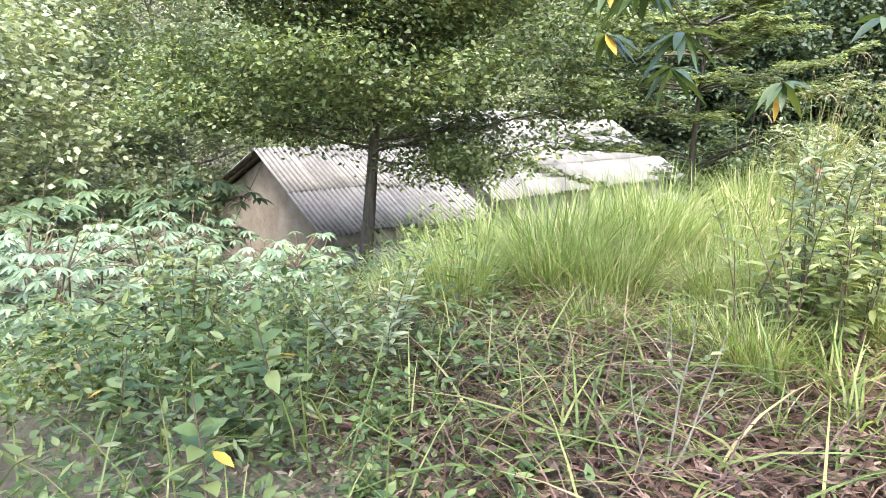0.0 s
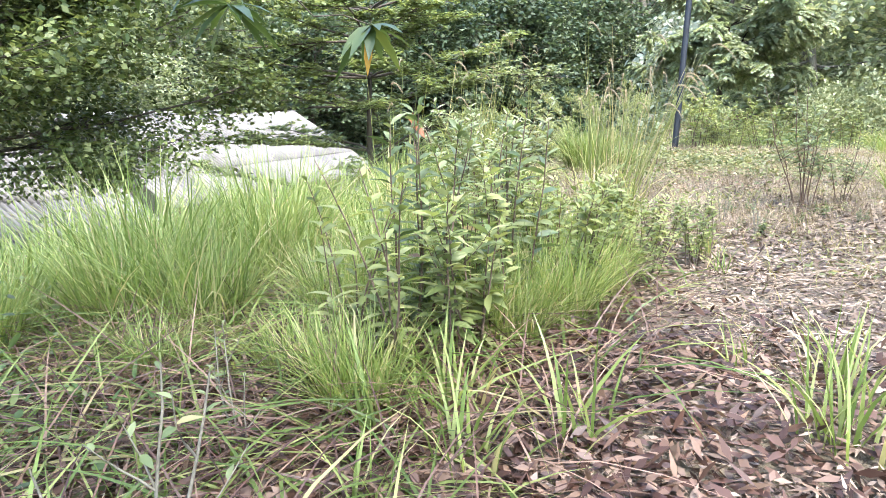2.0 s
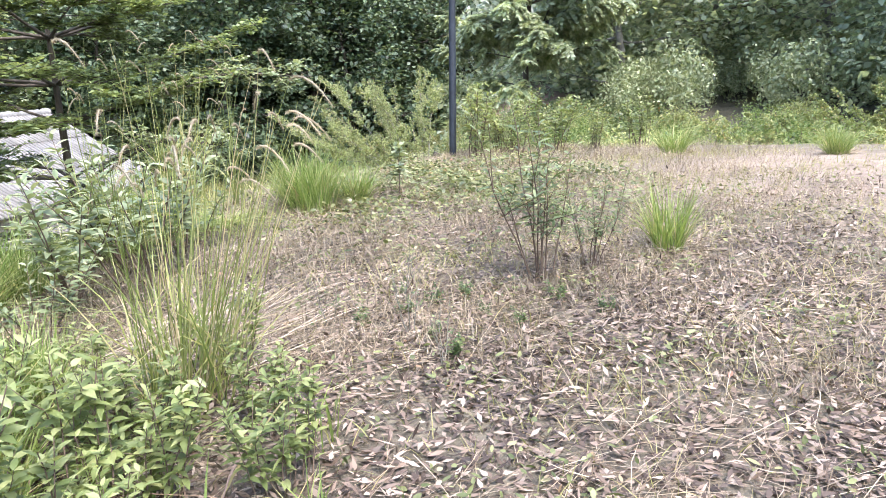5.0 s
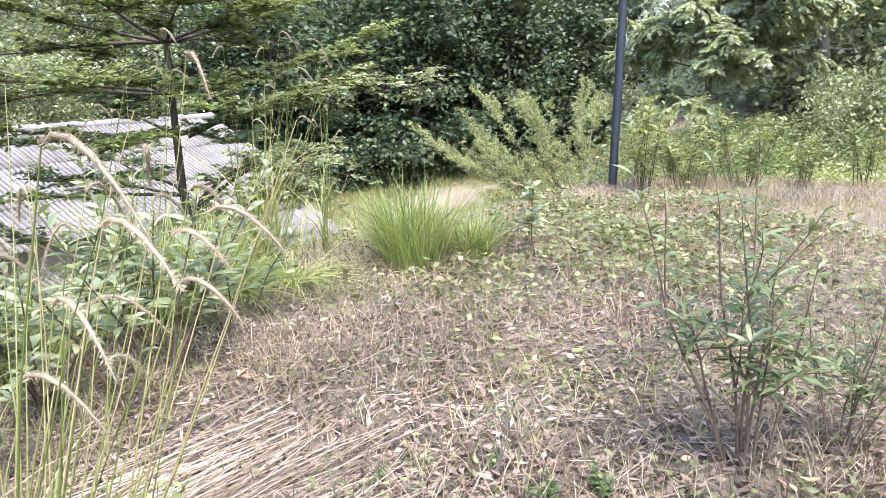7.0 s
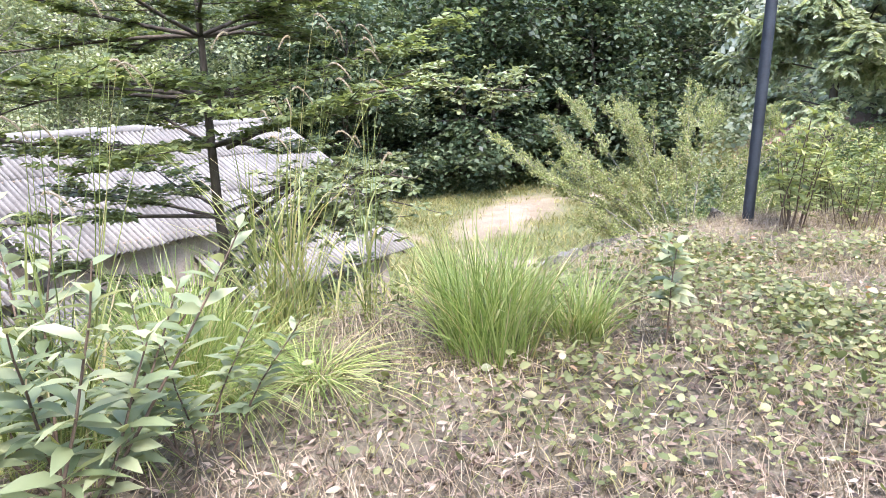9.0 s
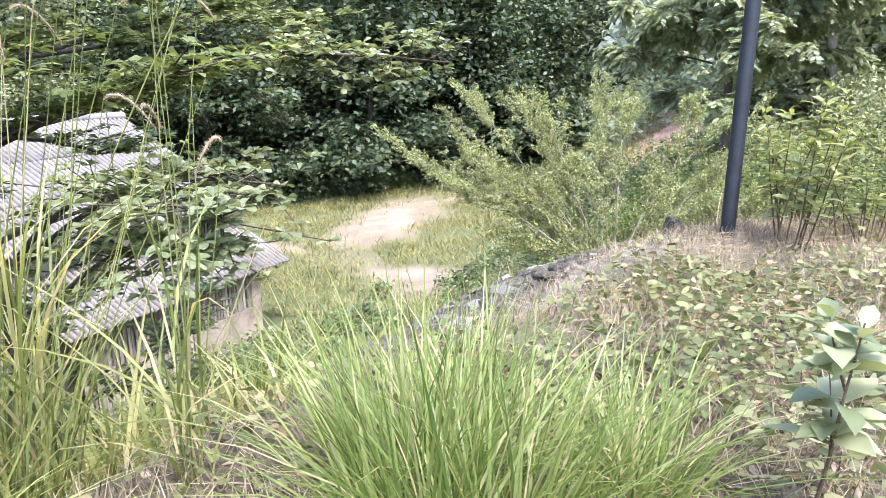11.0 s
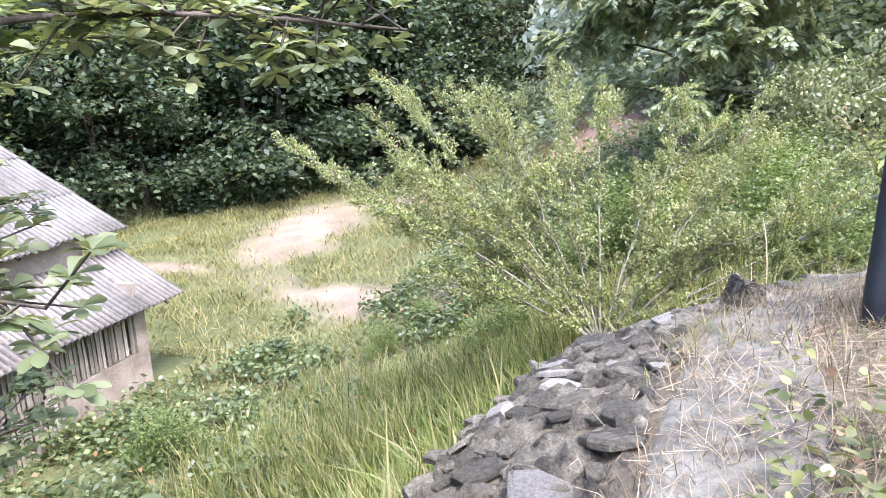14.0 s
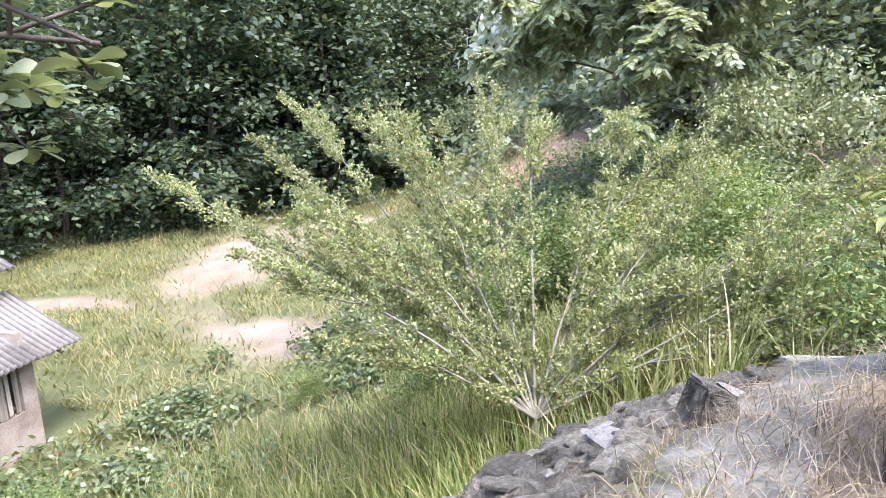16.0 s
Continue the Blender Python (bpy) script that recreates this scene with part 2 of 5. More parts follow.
col = mixed(nt, at["redsoil"].outputs["Fac"], col, red)
fine = noise_fac(nt, 18.0, 6.0, 0.75)
col = mixed(nt, 1.0, col, ramp(nt, fine, [(0.3, (0.66,) * 3), (0.7, (1.18,) * 3)]), "MULTIPLY")
b.inputs["Roughness"].default_value = 0.95
nt.links.new(col, b.inputs["Base Color"])
bumped(nt, b, fine, 0.9, 0.05)
M["earth"] = m


# ---- mesh helpers: everything is quads, gathered with numpy ----
rng = np.random.default_rng(7)


def unit(v):
    return v / np.maximum(np.linalg.norm(v, axis=-1, keepdims=True), 1e-9)


class Bag:
    """Gathers quads and turns them into one mesh."""

    def __init__(self):
        self.v, self.f, self.n = [], [], 0

    def add(self, v, f):
        self.v.append(np.asarray(v, dtype=np.float64).reshape(-1, 3))
        self.f.append(np.asarray(f, dtype=np.int64).reshape(-1, 4) + self.n)
        self.n += len(self.v[-1])

    def mesh(self, name, material, smooth=True):
        v, f = np.concatenate(self.v), np.concatenate(self.f)
        me = bpy.data.meshes.new(name)
        me.vertices.add(len(v))
        me.vertices.foreach_set("co", v.astype(np.float32).ravel())
        me.loops.add(f.size)
        me.loops.foreach_set("vertex_index", f.astype(np.int32).ravel())
        me.polygons.add(len(f))
        me.polygons.foreach_set("loop_start", np.arange(0, f.size, 4, dtype=np.int32))
        me.polygons.foreach_set("use_smooth", np.full(len(f), smooth))
        me.update(calc_edges=True)
        me.materials.append(material)
        return me


def ribbons(bag, P, D, N, L, W, prof, G=None, fold=0.0):
    """n strips from P along D (width across D x N), of length L and half width W times prof, bent by the quadratic term G."""
    n, k = len(P), len(prof)
    L, W = np.broadcast_to(L, n), np.broadcast_to(W, n)
    S = unit(np.cross(D, N))
    cols = 3 if fold else 2
    out = np.empty((n, k, cols, 3))
    for i, (u, w) in enumerate(prof):
        c = P + D * (L * u)[:, None]
        if G is not None:
            c = c + G * (L * u * u)[:, None]
        h = S * (W * w)[:, None]
        up = N * (W * w * fold)[:, None]
        out[:, i, 0], out[:, i, -1] = c + h + up, c - h + up
        if fold:
            out[:, i, 1] = c
    ids = np.arange(n * k * cols).reshape(n, k, cols)
    f = np.stack([ids[:, :-1, :-1], ids[:, 1:, :-1], ids[:, 1:, 1:], ids[:, :-1, 1:]], -1)
    bag.add(out, f)


def rhombs(bag, P, D, N, L, W, fold=0.25):
    """n small leaves of one folded quad."""
    n = len(P)
    L, W = np.broadcast_to(L, n)[:, None], np.broadcast_to(W, n)[:, None]
    S = unit(np.cross(D, N))
    mid = P + D * L * 0.45 + N * W * fold
    v = np.stack([P, mid + S * W, P + D * L, mid - S * W], 1)
    bag.add(v, np.arange(4 * n).reshape(n, 4))


def tube(bag, pts, radii, sides=6):
    pts = np.asarray(pts, float)
    k = len(pts)
    d = unit(np.gradient(pts, axis=0))
    ref = np.where(np.abs(d[:, 2:3]) > 0.9, np.array([[1.0, 0, 0]]), np.array([[0, 0, 1.0]]))
    a = unit(np.cross(d, ref))
    bb = np.cross(d, a)
    th = np.linspace(0, 2 * np.pi, sides, endpoint=False)
    v = pts[:, None] + (a[:, None] * np.cos(th)[None, :, None] + bb[:, None] * np.sin(th)[None, :, None]) * np.asarray(radii)[:, None, None]
    ids = np.arange(k * sides).reshape(k, sides)
    nx = np.roll(ids, -1, 1)
    bag.add(v, np.stack([ids[:-1], nx[:-1], nx[1:], ids[1:]], -1))


def box(bag, x0, x1, y0, y1, z0, z1):
    v = [(x, y, z) for z in (z0, z1) for y in (y0, y1) for x in (x0, x1)]
    bag.add(v, [(0, 2, 3, 1), (4, 5, 7, 6), (0, 1, 5, 4), (2, 6, 7, 3), (0, 4, 6, 2), (1, 3, 7, 5)])


def part(name, bag, material, parent=None, label="", smooth=True):
    ob = new(name, bag.mesh(name, material, smooth) if isinstance(bag, Bag) else bag)
    ob.parent = parent
    if label:
        ob["label"] = label
    return ob


def thing(name, loc, label, category, group="", kind=""):
    ob = new(name)
    ob.location = loc
    ob.empty_display_size = 0.2
    return tagged(ob, label, category, group, kind)


def rand_dirs(n, up=0.0, spread=1.0):
    """Random unit vectors, leaning up."""
    v = rng.normal(size=(n, 3)) * spread
    v[:, 2] += up
    return unit(v)


def frames_for(D, tilt=0.6):
    """Leaf normals: as upward as the direction allows, with scatter."""
    N = np.array([0, 0, 1.0]) + rng.normal(size=D.shape) * tilt
    N -= D * (N * D).sum(1, keepdims=True)
    return unit(N)


# ---- the lie of the land ----
def wob(x, y, s, k=0.0):
    return (np.sin(x * 1.7 / s + 1.3 + k) * np.cos(y * 1.3 / s + k) + np.sin(x * 0.9 / s - y * 1.9 / s + 2 * k) * 0.7 + np.sin(x * 3.1 / s + y * 2.3 / s + k) * 0.35) / 2.05


EDGE_Y = [-60, -5, 0, 5, 9, 11, 13.6, 15, 16.4, 16.9, 17.4, 17.9, 18.4, 21, 25, 30, 40, 60, 120]
EDGE_X = [-5, -3.3, -2.7, -2.7, -2.9, -2.9, -2.15, -1.95, -1.7, -1.5, -1.1, -0.6, -0.7, -0.6, 0.2, -1.6, -3.5, -5.5, -9]


def land(x, y):
    x, y = np.asarray(x, float), np.asarray(y, float)
    d = np.interp(y, EDGE_Y, EDGE_X) - x
    top = np.interp(y, [-60, 7, 11, 15, 17.75, 18.5, 21, 26, 31, 45, 54, 75, 130, 400], [0, 0, 0.2, 0.22, 0.08, -1.0, -1.35, -1.2, -0.75, -0.1, 1.2, 11, 34, 90])
    top = top + np.clip(x - 9, 0, 60) * 0.12 + wob(x, y, 1.3) * 0.035 + wob(x, y, 4.0, 2.0) * 0.06
    top = top - 0.22 * np.clip(1 + d / 0.9, 0, 1) * np.clip((y - 12) / 2, 0, 1) * np.clip((18.0 - y) / 0.5, 0, 1)
    low = -5.1 + np.clip(y - 33, 0, 30) * 0.05 + np.clip(y - 60, 0, 300) * 0.3
    back = np.clip((-(x + 31) * 26 + (y - 36) * 20) / 32.8, -10, 200)
    low = low + np.clip(back, 0, 200) * 0.34 + np.clip(-x - 34, 0, 200) * 0.3 + wob(x, y, 2.2, 1.0) * 0.07
    k = np.interp(d, [0, 0.9, 1.1, 1.9, 4.5, 8.2], [0, 0.065, 0.24, 0.42, 0.74, 1.0])
    soft = np.interp(d, [-0.3, 0, 3, 6, 9], [0, 0.02, 0.38, 0.78, 1.0])
    w = np.clip((y - 12.0) / 1.5, 0, 1) * np.clip((20.0 - y) / 1.5, 0, 1)
    s = k * w + soft * (1 - w)
    return top + (low - top) * s


def on_land(pts2, sink=0.0):
    return np.column_stack([pts2, land(pts2[:, 0], pts2[:, 1]) - sink])


def axis(stops):
    out = []
    for a, b_, st in stops:
        out += list(np.arange(a, b_, st))
    return np.array(out + [stops[-1][1]])


def bare_mask(x, y):
    def blob(cx, cy, rx, ry, turn=0.0):
        c, s = math.cos(radians(turn)), math.sin(radians(turn))
        u, v = (x - cx) * c + (y - cy) * s, -(x - cx) * s + (y - cy) * c
        return np.clip(1.5 - np.hypot(u / rx, v / ry) * 1.25 + wob(x, y, 0.9, 3.0) * 0.35, 0, 1)
    m_ = np.zeros_like(x)
    for c in ((-10.0, 30.7, 5.6, 1.6, -25), (-17.0, 40.0, 2.5, 6.6, 8), (-14.6, 46.0, 3.0, 1.6, 30), (-20, 33.6, 3, 0.8, 5), (4.6, 13.6, 2.8, 3.4, 0), (-0.3, 16.8, 0.9, 1.2, 0)):
        m_ = np.maximum(m_, blob(*c))
    return m_


gx = axis([(-400, -120, 40), (-120, -40, 5), (-40, -16, 1.0), (-16, -6, 0.4), (-6, 6, 0.13), (6, 16, 0.5), (16, 60, 4), (60, 400, 40)])
gy = axis([(-300, -40, 40), (-40, -4, 3), (-4, 19.6, 0.13), (19.6, 36, 0.4), (36, 70, 1.2), (70, 140, 5), (140, 500, 40)])
X, Y = np.meshgrid(gx, gy)
ids = np.arange(X.size).reshape(X.shape)
gb = Bag()
gb.add(np.stack([X, Y, land(X, Y)], -1), np.stack([ids[:-1, :-1], ids[:-1, 1:], ids[1:, 1:], ids[1:, :-1]], -1))
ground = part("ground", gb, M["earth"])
tagged(ground, "dry sandy soil with bare tracks, rising to wooded hills", "ground", kind="structure")
xs, ys = X.ravel(), Y.ravel()
back_ = (-(xs + 31) * 26 + (ys - 36) * 20) / 32.8
masks = {
    "bare": bare_mask(xs, ys),
    # where the woods' shade is put into the ground colour
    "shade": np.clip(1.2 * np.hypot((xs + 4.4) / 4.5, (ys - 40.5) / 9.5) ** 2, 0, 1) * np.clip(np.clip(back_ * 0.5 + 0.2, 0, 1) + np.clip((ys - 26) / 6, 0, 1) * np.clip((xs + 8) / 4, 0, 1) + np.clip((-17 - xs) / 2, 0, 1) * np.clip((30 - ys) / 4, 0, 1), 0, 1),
    "turf": np.clip((np.interp(ys, EDGE_Y, EDGE_X) - xs - 1.2) / 1.5, 0, 1),
    "redsoil": np.clip(1.4 - np.hypot((xs + 4.2) / 3.2, (ys - 42) / 6.0) + wob(xs, ys, 1.1) * 0.3, 0, 1) + np.clip(1.4 - np.hypot((xs - 2.5) / 3.0, (ys - 62) / 4.0), 0, 1),
}
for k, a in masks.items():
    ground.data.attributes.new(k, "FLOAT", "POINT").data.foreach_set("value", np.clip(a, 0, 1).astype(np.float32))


# ---- sheds: corrugated roofs, plastered plinths and slatted walls ----
def roof_sheet(bag, x0, z0, x1, z1, y0, y1, pitch=0.165, amp=0.04):
    """One corrugated sheet from its upper edge (x0, z0) to its lower (x1, z1), between y0 and y1, with its thickness."""
    n = 6 * max(2, int(round((y1 - y0) / pitch)))
    y = np.linspace(y0, y1, n + 1)
    w = np.sin(np.arange(n + 1) / 6 * 2 * np.pi) * amp
    dx, dz = x1 - x0, z1 - z0
    ln = math.hypot(dx, dz)
    nx, nz = -dz / ln, dx / ln
    if nz < 0:
        nx, nz = -nx, -nz
    rows_ = []
    for off in (0.0, -0.008):
        for f in (0, 0.5, 1):
            o = w + off - 0.01 * math.sin(math.pi * f)
            rows_.append(np.column_stack([x0 + dx * f + nx * o, y, z0 + dz * f + nz * o]))
    v = np.stack(rows_)
    i = np.arange(v.shape[0] * (n + 1)).reshape(6, n + 1)
    q = lambda a, b_: np.stack([a[:-1], b_[:-1], b_[1:], a[1:]], -1)
    f = np.concatenate([q(i[0], i[1]), q(i[1], i[2]), q(i[4], i[3]), q(i[5], i[4]), q(i[2], i[5]), q(i[3], i[0])])
    bag.add(v, f)


def roof_field(parent, x0, z0, x1, z1, y0, y1, rows_, width=0.98, seed=1):
    r = np.random.default_rng(seed)
    cols = max(1, int(round((y1 - y0) / width)))
    roof = part("roof", Bag_rafters(x0, z0 - 0.1, x1, z1 - 0.1, y0, y1), M["timber"], parent, "weathered timber rafters")
    for i in range(rows_):
        for j in range(cols):
            a, c = i / rows_, min(1.0, (i + 1) / rows_ + (0.03 if i + 1 < rows_ else 0))
            lift = (0.02 if i + 1 < rows_ else 0.0)
            ja, jb = r.normal(0, 0.006, 2)
            tip = r.normal(0, 0.03) if i == rows_ - 1 else 0
            bg = Bag()
            ya, yb = y0 + (y1 - y0) * j / cols, y0 + (y1 - y0) * (j + 1) / cols + 0.06
            roof_sheet(bg, x0 + (x1 - x0) * a, z0 + (z1 - z0) * a + ja + 0.022 * (i == 0), x0 + (x1 - x0) * (c + tip / 5), z0 + (z1 - z0) * (c + tip / 5) + jb + lift + 0.004 * (j % 2), ya, yb)
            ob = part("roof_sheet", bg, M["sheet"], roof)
            # 1 in the troughs, 0 on the crests, for the painted trough shade
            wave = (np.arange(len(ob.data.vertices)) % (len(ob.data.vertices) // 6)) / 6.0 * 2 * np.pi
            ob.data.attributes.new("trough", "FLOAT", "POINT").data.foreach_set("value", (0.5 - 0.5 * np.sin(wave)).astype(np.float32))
    return roof


def Bag_rafters(x0, z0, x1, z1, y0, y1):
    bg = Bag()
    for y in np.arange(y0 + 0.25, y1, 1.6):
        tube(bg, [(x0, y, z0), ((x0 + x1) / 2, y, (z0 + z1) / 2), (x1 - (x1 - x0) * 0.02, y, z1)], [0.05, 0.05, 0.05], 4)
    for f in (0.08, 0.36, 0.64, 0.93):
        x, z = x0 + (x1 - x0) * f, z0 + (z1 - z0) * f + 0.055
        tube(bg, [(x, y0 + 0.1, z), (x, (y0 + y1) / 2, z), (x, y1 - 0.1, z)], [0.035] * 3, 4)
    return bg


def plaster_wall(parent, x0, x1, y0, y1, z0, z1, label="stained beige plaster"):
    bg = Bag()
    box(bg, x0, x1, y0, y1, z0, z1)
    ob = part("wall", bg, M["plaster"], parent, label, smooth=False)
    return ob


def slat_wall(parent, x, y0, y1, z0, z1, seed):
    """Upright split slats nailed on two rails, with uneven heads and gaps."""
    r = np.random.default_rng(seed)
    bg = Bag()
    for z in (z0 + 0.12, z1 - 0.15):
        box(bg, x - 0.06, x - 0.02, y0, y1, z - 0.03, z + 0.03)
    frame_ = part("rail", bg, M["timber"], parent, smooth=False)
    y = y0
    while y < y1 - 0.05:
        w = r.uniform(0.06, 0.1)
        h = z1 - r.uniform(0, 0.12)
        lean = r.normal(0, 0.012)
        bg = Bag()
        v = [(x + dx, y + dy + (lean if zz > z0 else 0), zz) for zz in (z0 + r.uniform(-0.02, 0.03), h) for dy in (0, w) for dx in (0, 0.018)]
        bg.add(v, [(0, 2, 3, 1), (4, 5, 7, 6), (0, 1, 5, 4), (2, 6, 7, 3), (0, 4, 6, 2), (1, 3, 7, 5)])
        part("slat", bg, M["slat_wood"], frame_, smooth=False)
        y += w + r.uniform(0.012, 0.05)


def gable(parent, y, xr, zr, xe0, ze0, xe1, ze1, z0, thick=0.14):
    """A gable wall across the ridge line, as one five-cornered slab."""
    bg = Bag()
    prof = [(xe0, z0), (xe1, z0), (xe1, ze1), (xr, zr), (xe0, ze0)]
    v = [(px, yy, pz) for yy in (y, y + thick) for px, pz in prof]
    bg.add(v, [(0, 1, 2, 4), (2, 3, 3, 4), (5, 9, 7, 6), (9, 8, 8, 7), (0, 5, 6, 1), (1, 6, 7, 2), (2, 7, 8, 3), (3, 8, 9, 4), (4, 9, 5, 0)])
    return part("wall", bg, M["plaster"], parent, "stained beige plaster gable", smooth=False)


YARD = -5.15
barn = thing("shed", (0, 0, 0), "long farm shed with a stained corrugated fibre-cement roof below the terrace", "shed")
RX, RZ = -18.5, 1.0
roof_field(barn, RX, RZ, -14.0, -1.53, 14.3, 25.45, 3, seed=3)
roof_field(barn, RX, RZ - 0.01, -23.0, -1.53, 14.3, 25.45, 3, seed=4)
for y in np.arange(14.3, 25.4, 1.39):
    cap = Bag()
    tube(cap, [(RX, y, RZ - 0.01), (RX, y + 0.75, RZ + 0.0), (RX, min(y + 1.5, 25.55), RZ + 0.01)], [0.13, 0.14, 0.15], 8)
    part("ridge_tile", cap, M["sheet"], barn, "pale rounded ridge tile")
gable(barn, 24.3, RX, RZ - 0.25, -22.6, -1.55, -14.4, -1.55, YARD)
gable(barn, 14.75, RX, RZ - 0.25, -22.6, -1.55, -14.4, -1.55, YARD)
plaster_wall(barn, -14.5, -14.36, 14.89, 24.3, YARD, -1.5)
plaster_wall(barn, -22.6, -22.46, 14.89, 24.3, YARD, -1.5)
# its lean-to, with slats above a plastered plinth
roof_field(barn, -14.33, -2.12, -12.6, -3.12, 18.3, 25.48, 1, seed=5)
plaster_wall(barn, -13.05, -12.91, 22.0, 24.45, YARD, -4.15, "rough beige plinth")
plaster_wall(barn, -14.36, -13.05, 24.31, 24.45, YARD, -2.6, "rough beige plinth")
plaster_wall(barn, -13.05, -12.91, 24.1, 24.45, -4.15, -3.2, "plastered corner post")
slat_wall(barn, -12.96, 18.7, 24.08, -4.13, -3.1, 11)
slat_wall(barn, -12.96, 18.7, 21.95, YARD, -4.1, 12)
eb = Bag()
tube(eb, [(-12.85, 18.4, -3.14), (-12.85, 22, -3.14), (-12.85, 25.3, -3.14)], [0.05] * 3, 5)
part("eave_beam", eb, M["timber"], barn)

cottage = thing("cottage", (0, 0, 0), "plastered hut with a gabled corrugated roof among trees", "house")
AX, AZ = -17.8, 0.12
roof_field(cottage, AX, AZ, -14.0, -1.95, 8.0, 11.2, 2, seed=6)
roof_field(cottage, AX, AZ - 0.14, -13.95, -2.06, 11.26, 14.15, 2, seed=7)
roof_field(cottage, AX, AZ - 0.02, -22.6, -1.95, 8.0, 14.1, 2, seed=8)
gable(cottage, 8.45, AX, AZ - 0.2, -22.3, -2.0, -14.3, -2.0, YARD)
gable(cottage, 13.7, AX, AZ - 0.35, -22.3, -2.1, -14.3, -2.1, YARD)
plaster_wall(cottage, -14.4, -14.26, 8.59, 13.7, YARD, -1.98)
plaster_wall(cottage, -22.3, -22.16, 8.59, 13.7, YARD, -1.98)
roof_field(cottage, -14.2, -2.35, -11.3, -3.3, 8.5, 16.7, 1, seed=9)
plaster_wall(cottage, -11.75, -11.61, 9.0, 16.3, YARD, -3.35)
plaster_wall(cottage, -14.26, -11.75, 16.16, 16.3, YARD, -3.3)

# ---- steel pole ----
pole = thing("utility_pole", (-0.81, 16.0, 0.02), "dark blue-black steel pole standing on the terrace", "pole")
bg = Bag()
tube(bg, [(0, 0, -0.15), (0, 0, 0.6), (0.005, 0, 3.0), (0.0, 0.01, 6.2), (0, 0, 8.6)], [0.064, 0.063, 0.06, 0.055, 0.048], 16)
part("shaft", bg, M["pole_paint"], pole)
bg = Bag()
tube(bg, [(0, 0, 8.58), (0, 0, 8.66), (0, 0, 8.68)], [0.056, 0.054, 0.005], 16)
part("cap", bg, M["pole_paint"], pole)
bg = Bag()
tube(bg, [(0, 0, -0.1), (0, 0, 0.1), (0, 0, 0.13)], [0.2, 0.17, 0.06], 9)
part("footing", bg, M["concrete"], pole, "crumbled concrete footing")
pole.rotation_euler[1] = radians(2.3)


# ---- plant makers ----
LEAF = [(0, 0.12), (0.3, 0.9), (0.62, 0.85), (1, 0.03)]
OBOV = [(0, 0.08), (0.35, 0.5), (0.7, 1.0), (1, 0.25)]
BLADE = [(0, 0.7), (0.25, 1.0), (0.5, 0.85), (0.75, 0.55), (1, 0.05)]
OBOV3 = [(0, 0.1), (0.62, 1.0), (1, 0.25)]
BLADE3 = [(0, 0.9), (0.5, 0.9), (1, 0.05)]
BLADE4 = [(0, 0.8), (0.33, 1.0), (0.67, 0.65), (1, 0.05)]


def blades(bag, P, L, W, lean=0.25, droop=0.55, out_dir=None, prof=BLADE):
    """Grass blades from P: they rise, lean and droop at the tips."""
    n = len(P)
    az = rng.uniform(0, 2 * np.pi, n)
    H = np.column_stack([np.cos(az), np.sin(az), np.zeros(n)])
    if out_dir is not None:
        H = unit(H * 0.75 + out_dir)
    D = unit(np.array([0, 0, 1.0]) + H * (np.abs(rng.normal(lean, 0.15, n)))[:, None])
    q = np.abs(rng.normal(droop, 0.22, n))[:, None]
    G = H * q * 0.75 - np.array([0, 0, 1.0]) * q * 0.6
    N = unit(np.cross(D, np.cross(H, D)) * -1 + rng.normal(size=(n, 3)) * 0.35)
    N = unit(N - D * (N * D).sum(1, keepdims=True))
    ribbons(bag, P, D, N, L, W, prof, G)


def tuft_mesh(n, r, h, w, droop, mat, lean=0.35, name="blades"):
    a, q = rng.uniform(0, 2 * np.pi, n), np.sqrt(rng.uniform(0, 1, n)) * r
    P = np.column_stack([np.cos(a) * q, np.sin(a) * q, np.full(n, -0.03)])
    out = unit(P * np.array([1, 1, 0]) + 1e-6) * (q / r)[:, None]
    bag = Bag()
    blades(bag, P, h * rng.uniform(0.55, 1.1, n), w * rng.uniform(0.7, 1.2, n), lean, droop, out)
    return bag.mesh(name, M[mat])


def tuft(loc, label, mesh, dead=None, group="", turn=0.0, size=1.0):
    t = thing("grass_tuft", (*loc, float(land(*loc))), label, "grass", group)
    t.rotation_euler[2] = turn
    t.scale = (size,) * 3
    part("foliage", mesh, None, t)
    if dead:
        part("dry_thatch", dead, None, t, "straw-coloured dead grass round the foot")
    return t


def limb(p0, d0, length, r0, r1, k=6, wander=0.12, rise=0.0):
    """A wandering tapered limb: points and radii."""
    p, d = np.array(p0, float), unit(np.array(d0, float))
    pts = [p.copy()]
    for i in range(k):
        d = unit(d + rng.normal(size=3) * wander + np.array([0, 0, rise]))
        p = p + d * length / k
        pts.append(p.copy())
    return np.array(pts), np.linspace(r0, r1, k + 1)


def leaves_round(bag, C, n, sx, sz, L, W, up=0.2, detailed=False, prof=LEAF, tilt=0.6, outward=None):
    """n leaves scattered round each centre of C in a flat cloud."""
    m = len(C) * n
    P = np.repeat(C, n, 0) + rng.normal(size=(m, 3)) * np.array([sx, sx, sz])
    D = rng.normal(size=(m, 3)) * np.array([1, 1, 0.45])
    if outward is not None:
        D += np.repeat(outward, n, 0) * 0.8
    D[:, 2] += up - 0.6
    D = unit(D)
    N = frames_for(D, tilt)
    L_, W_ = L * rng.uniform(0.6, 1.25, m), W * rng.uniform(0.7, 1.2, m)
    if detailed:
        ribbons(bag, P, D, N, L_, W_, prof, -N * 0.18, 0.3)
    else:
        rhombs(bag, P, D, N, L_, W_)


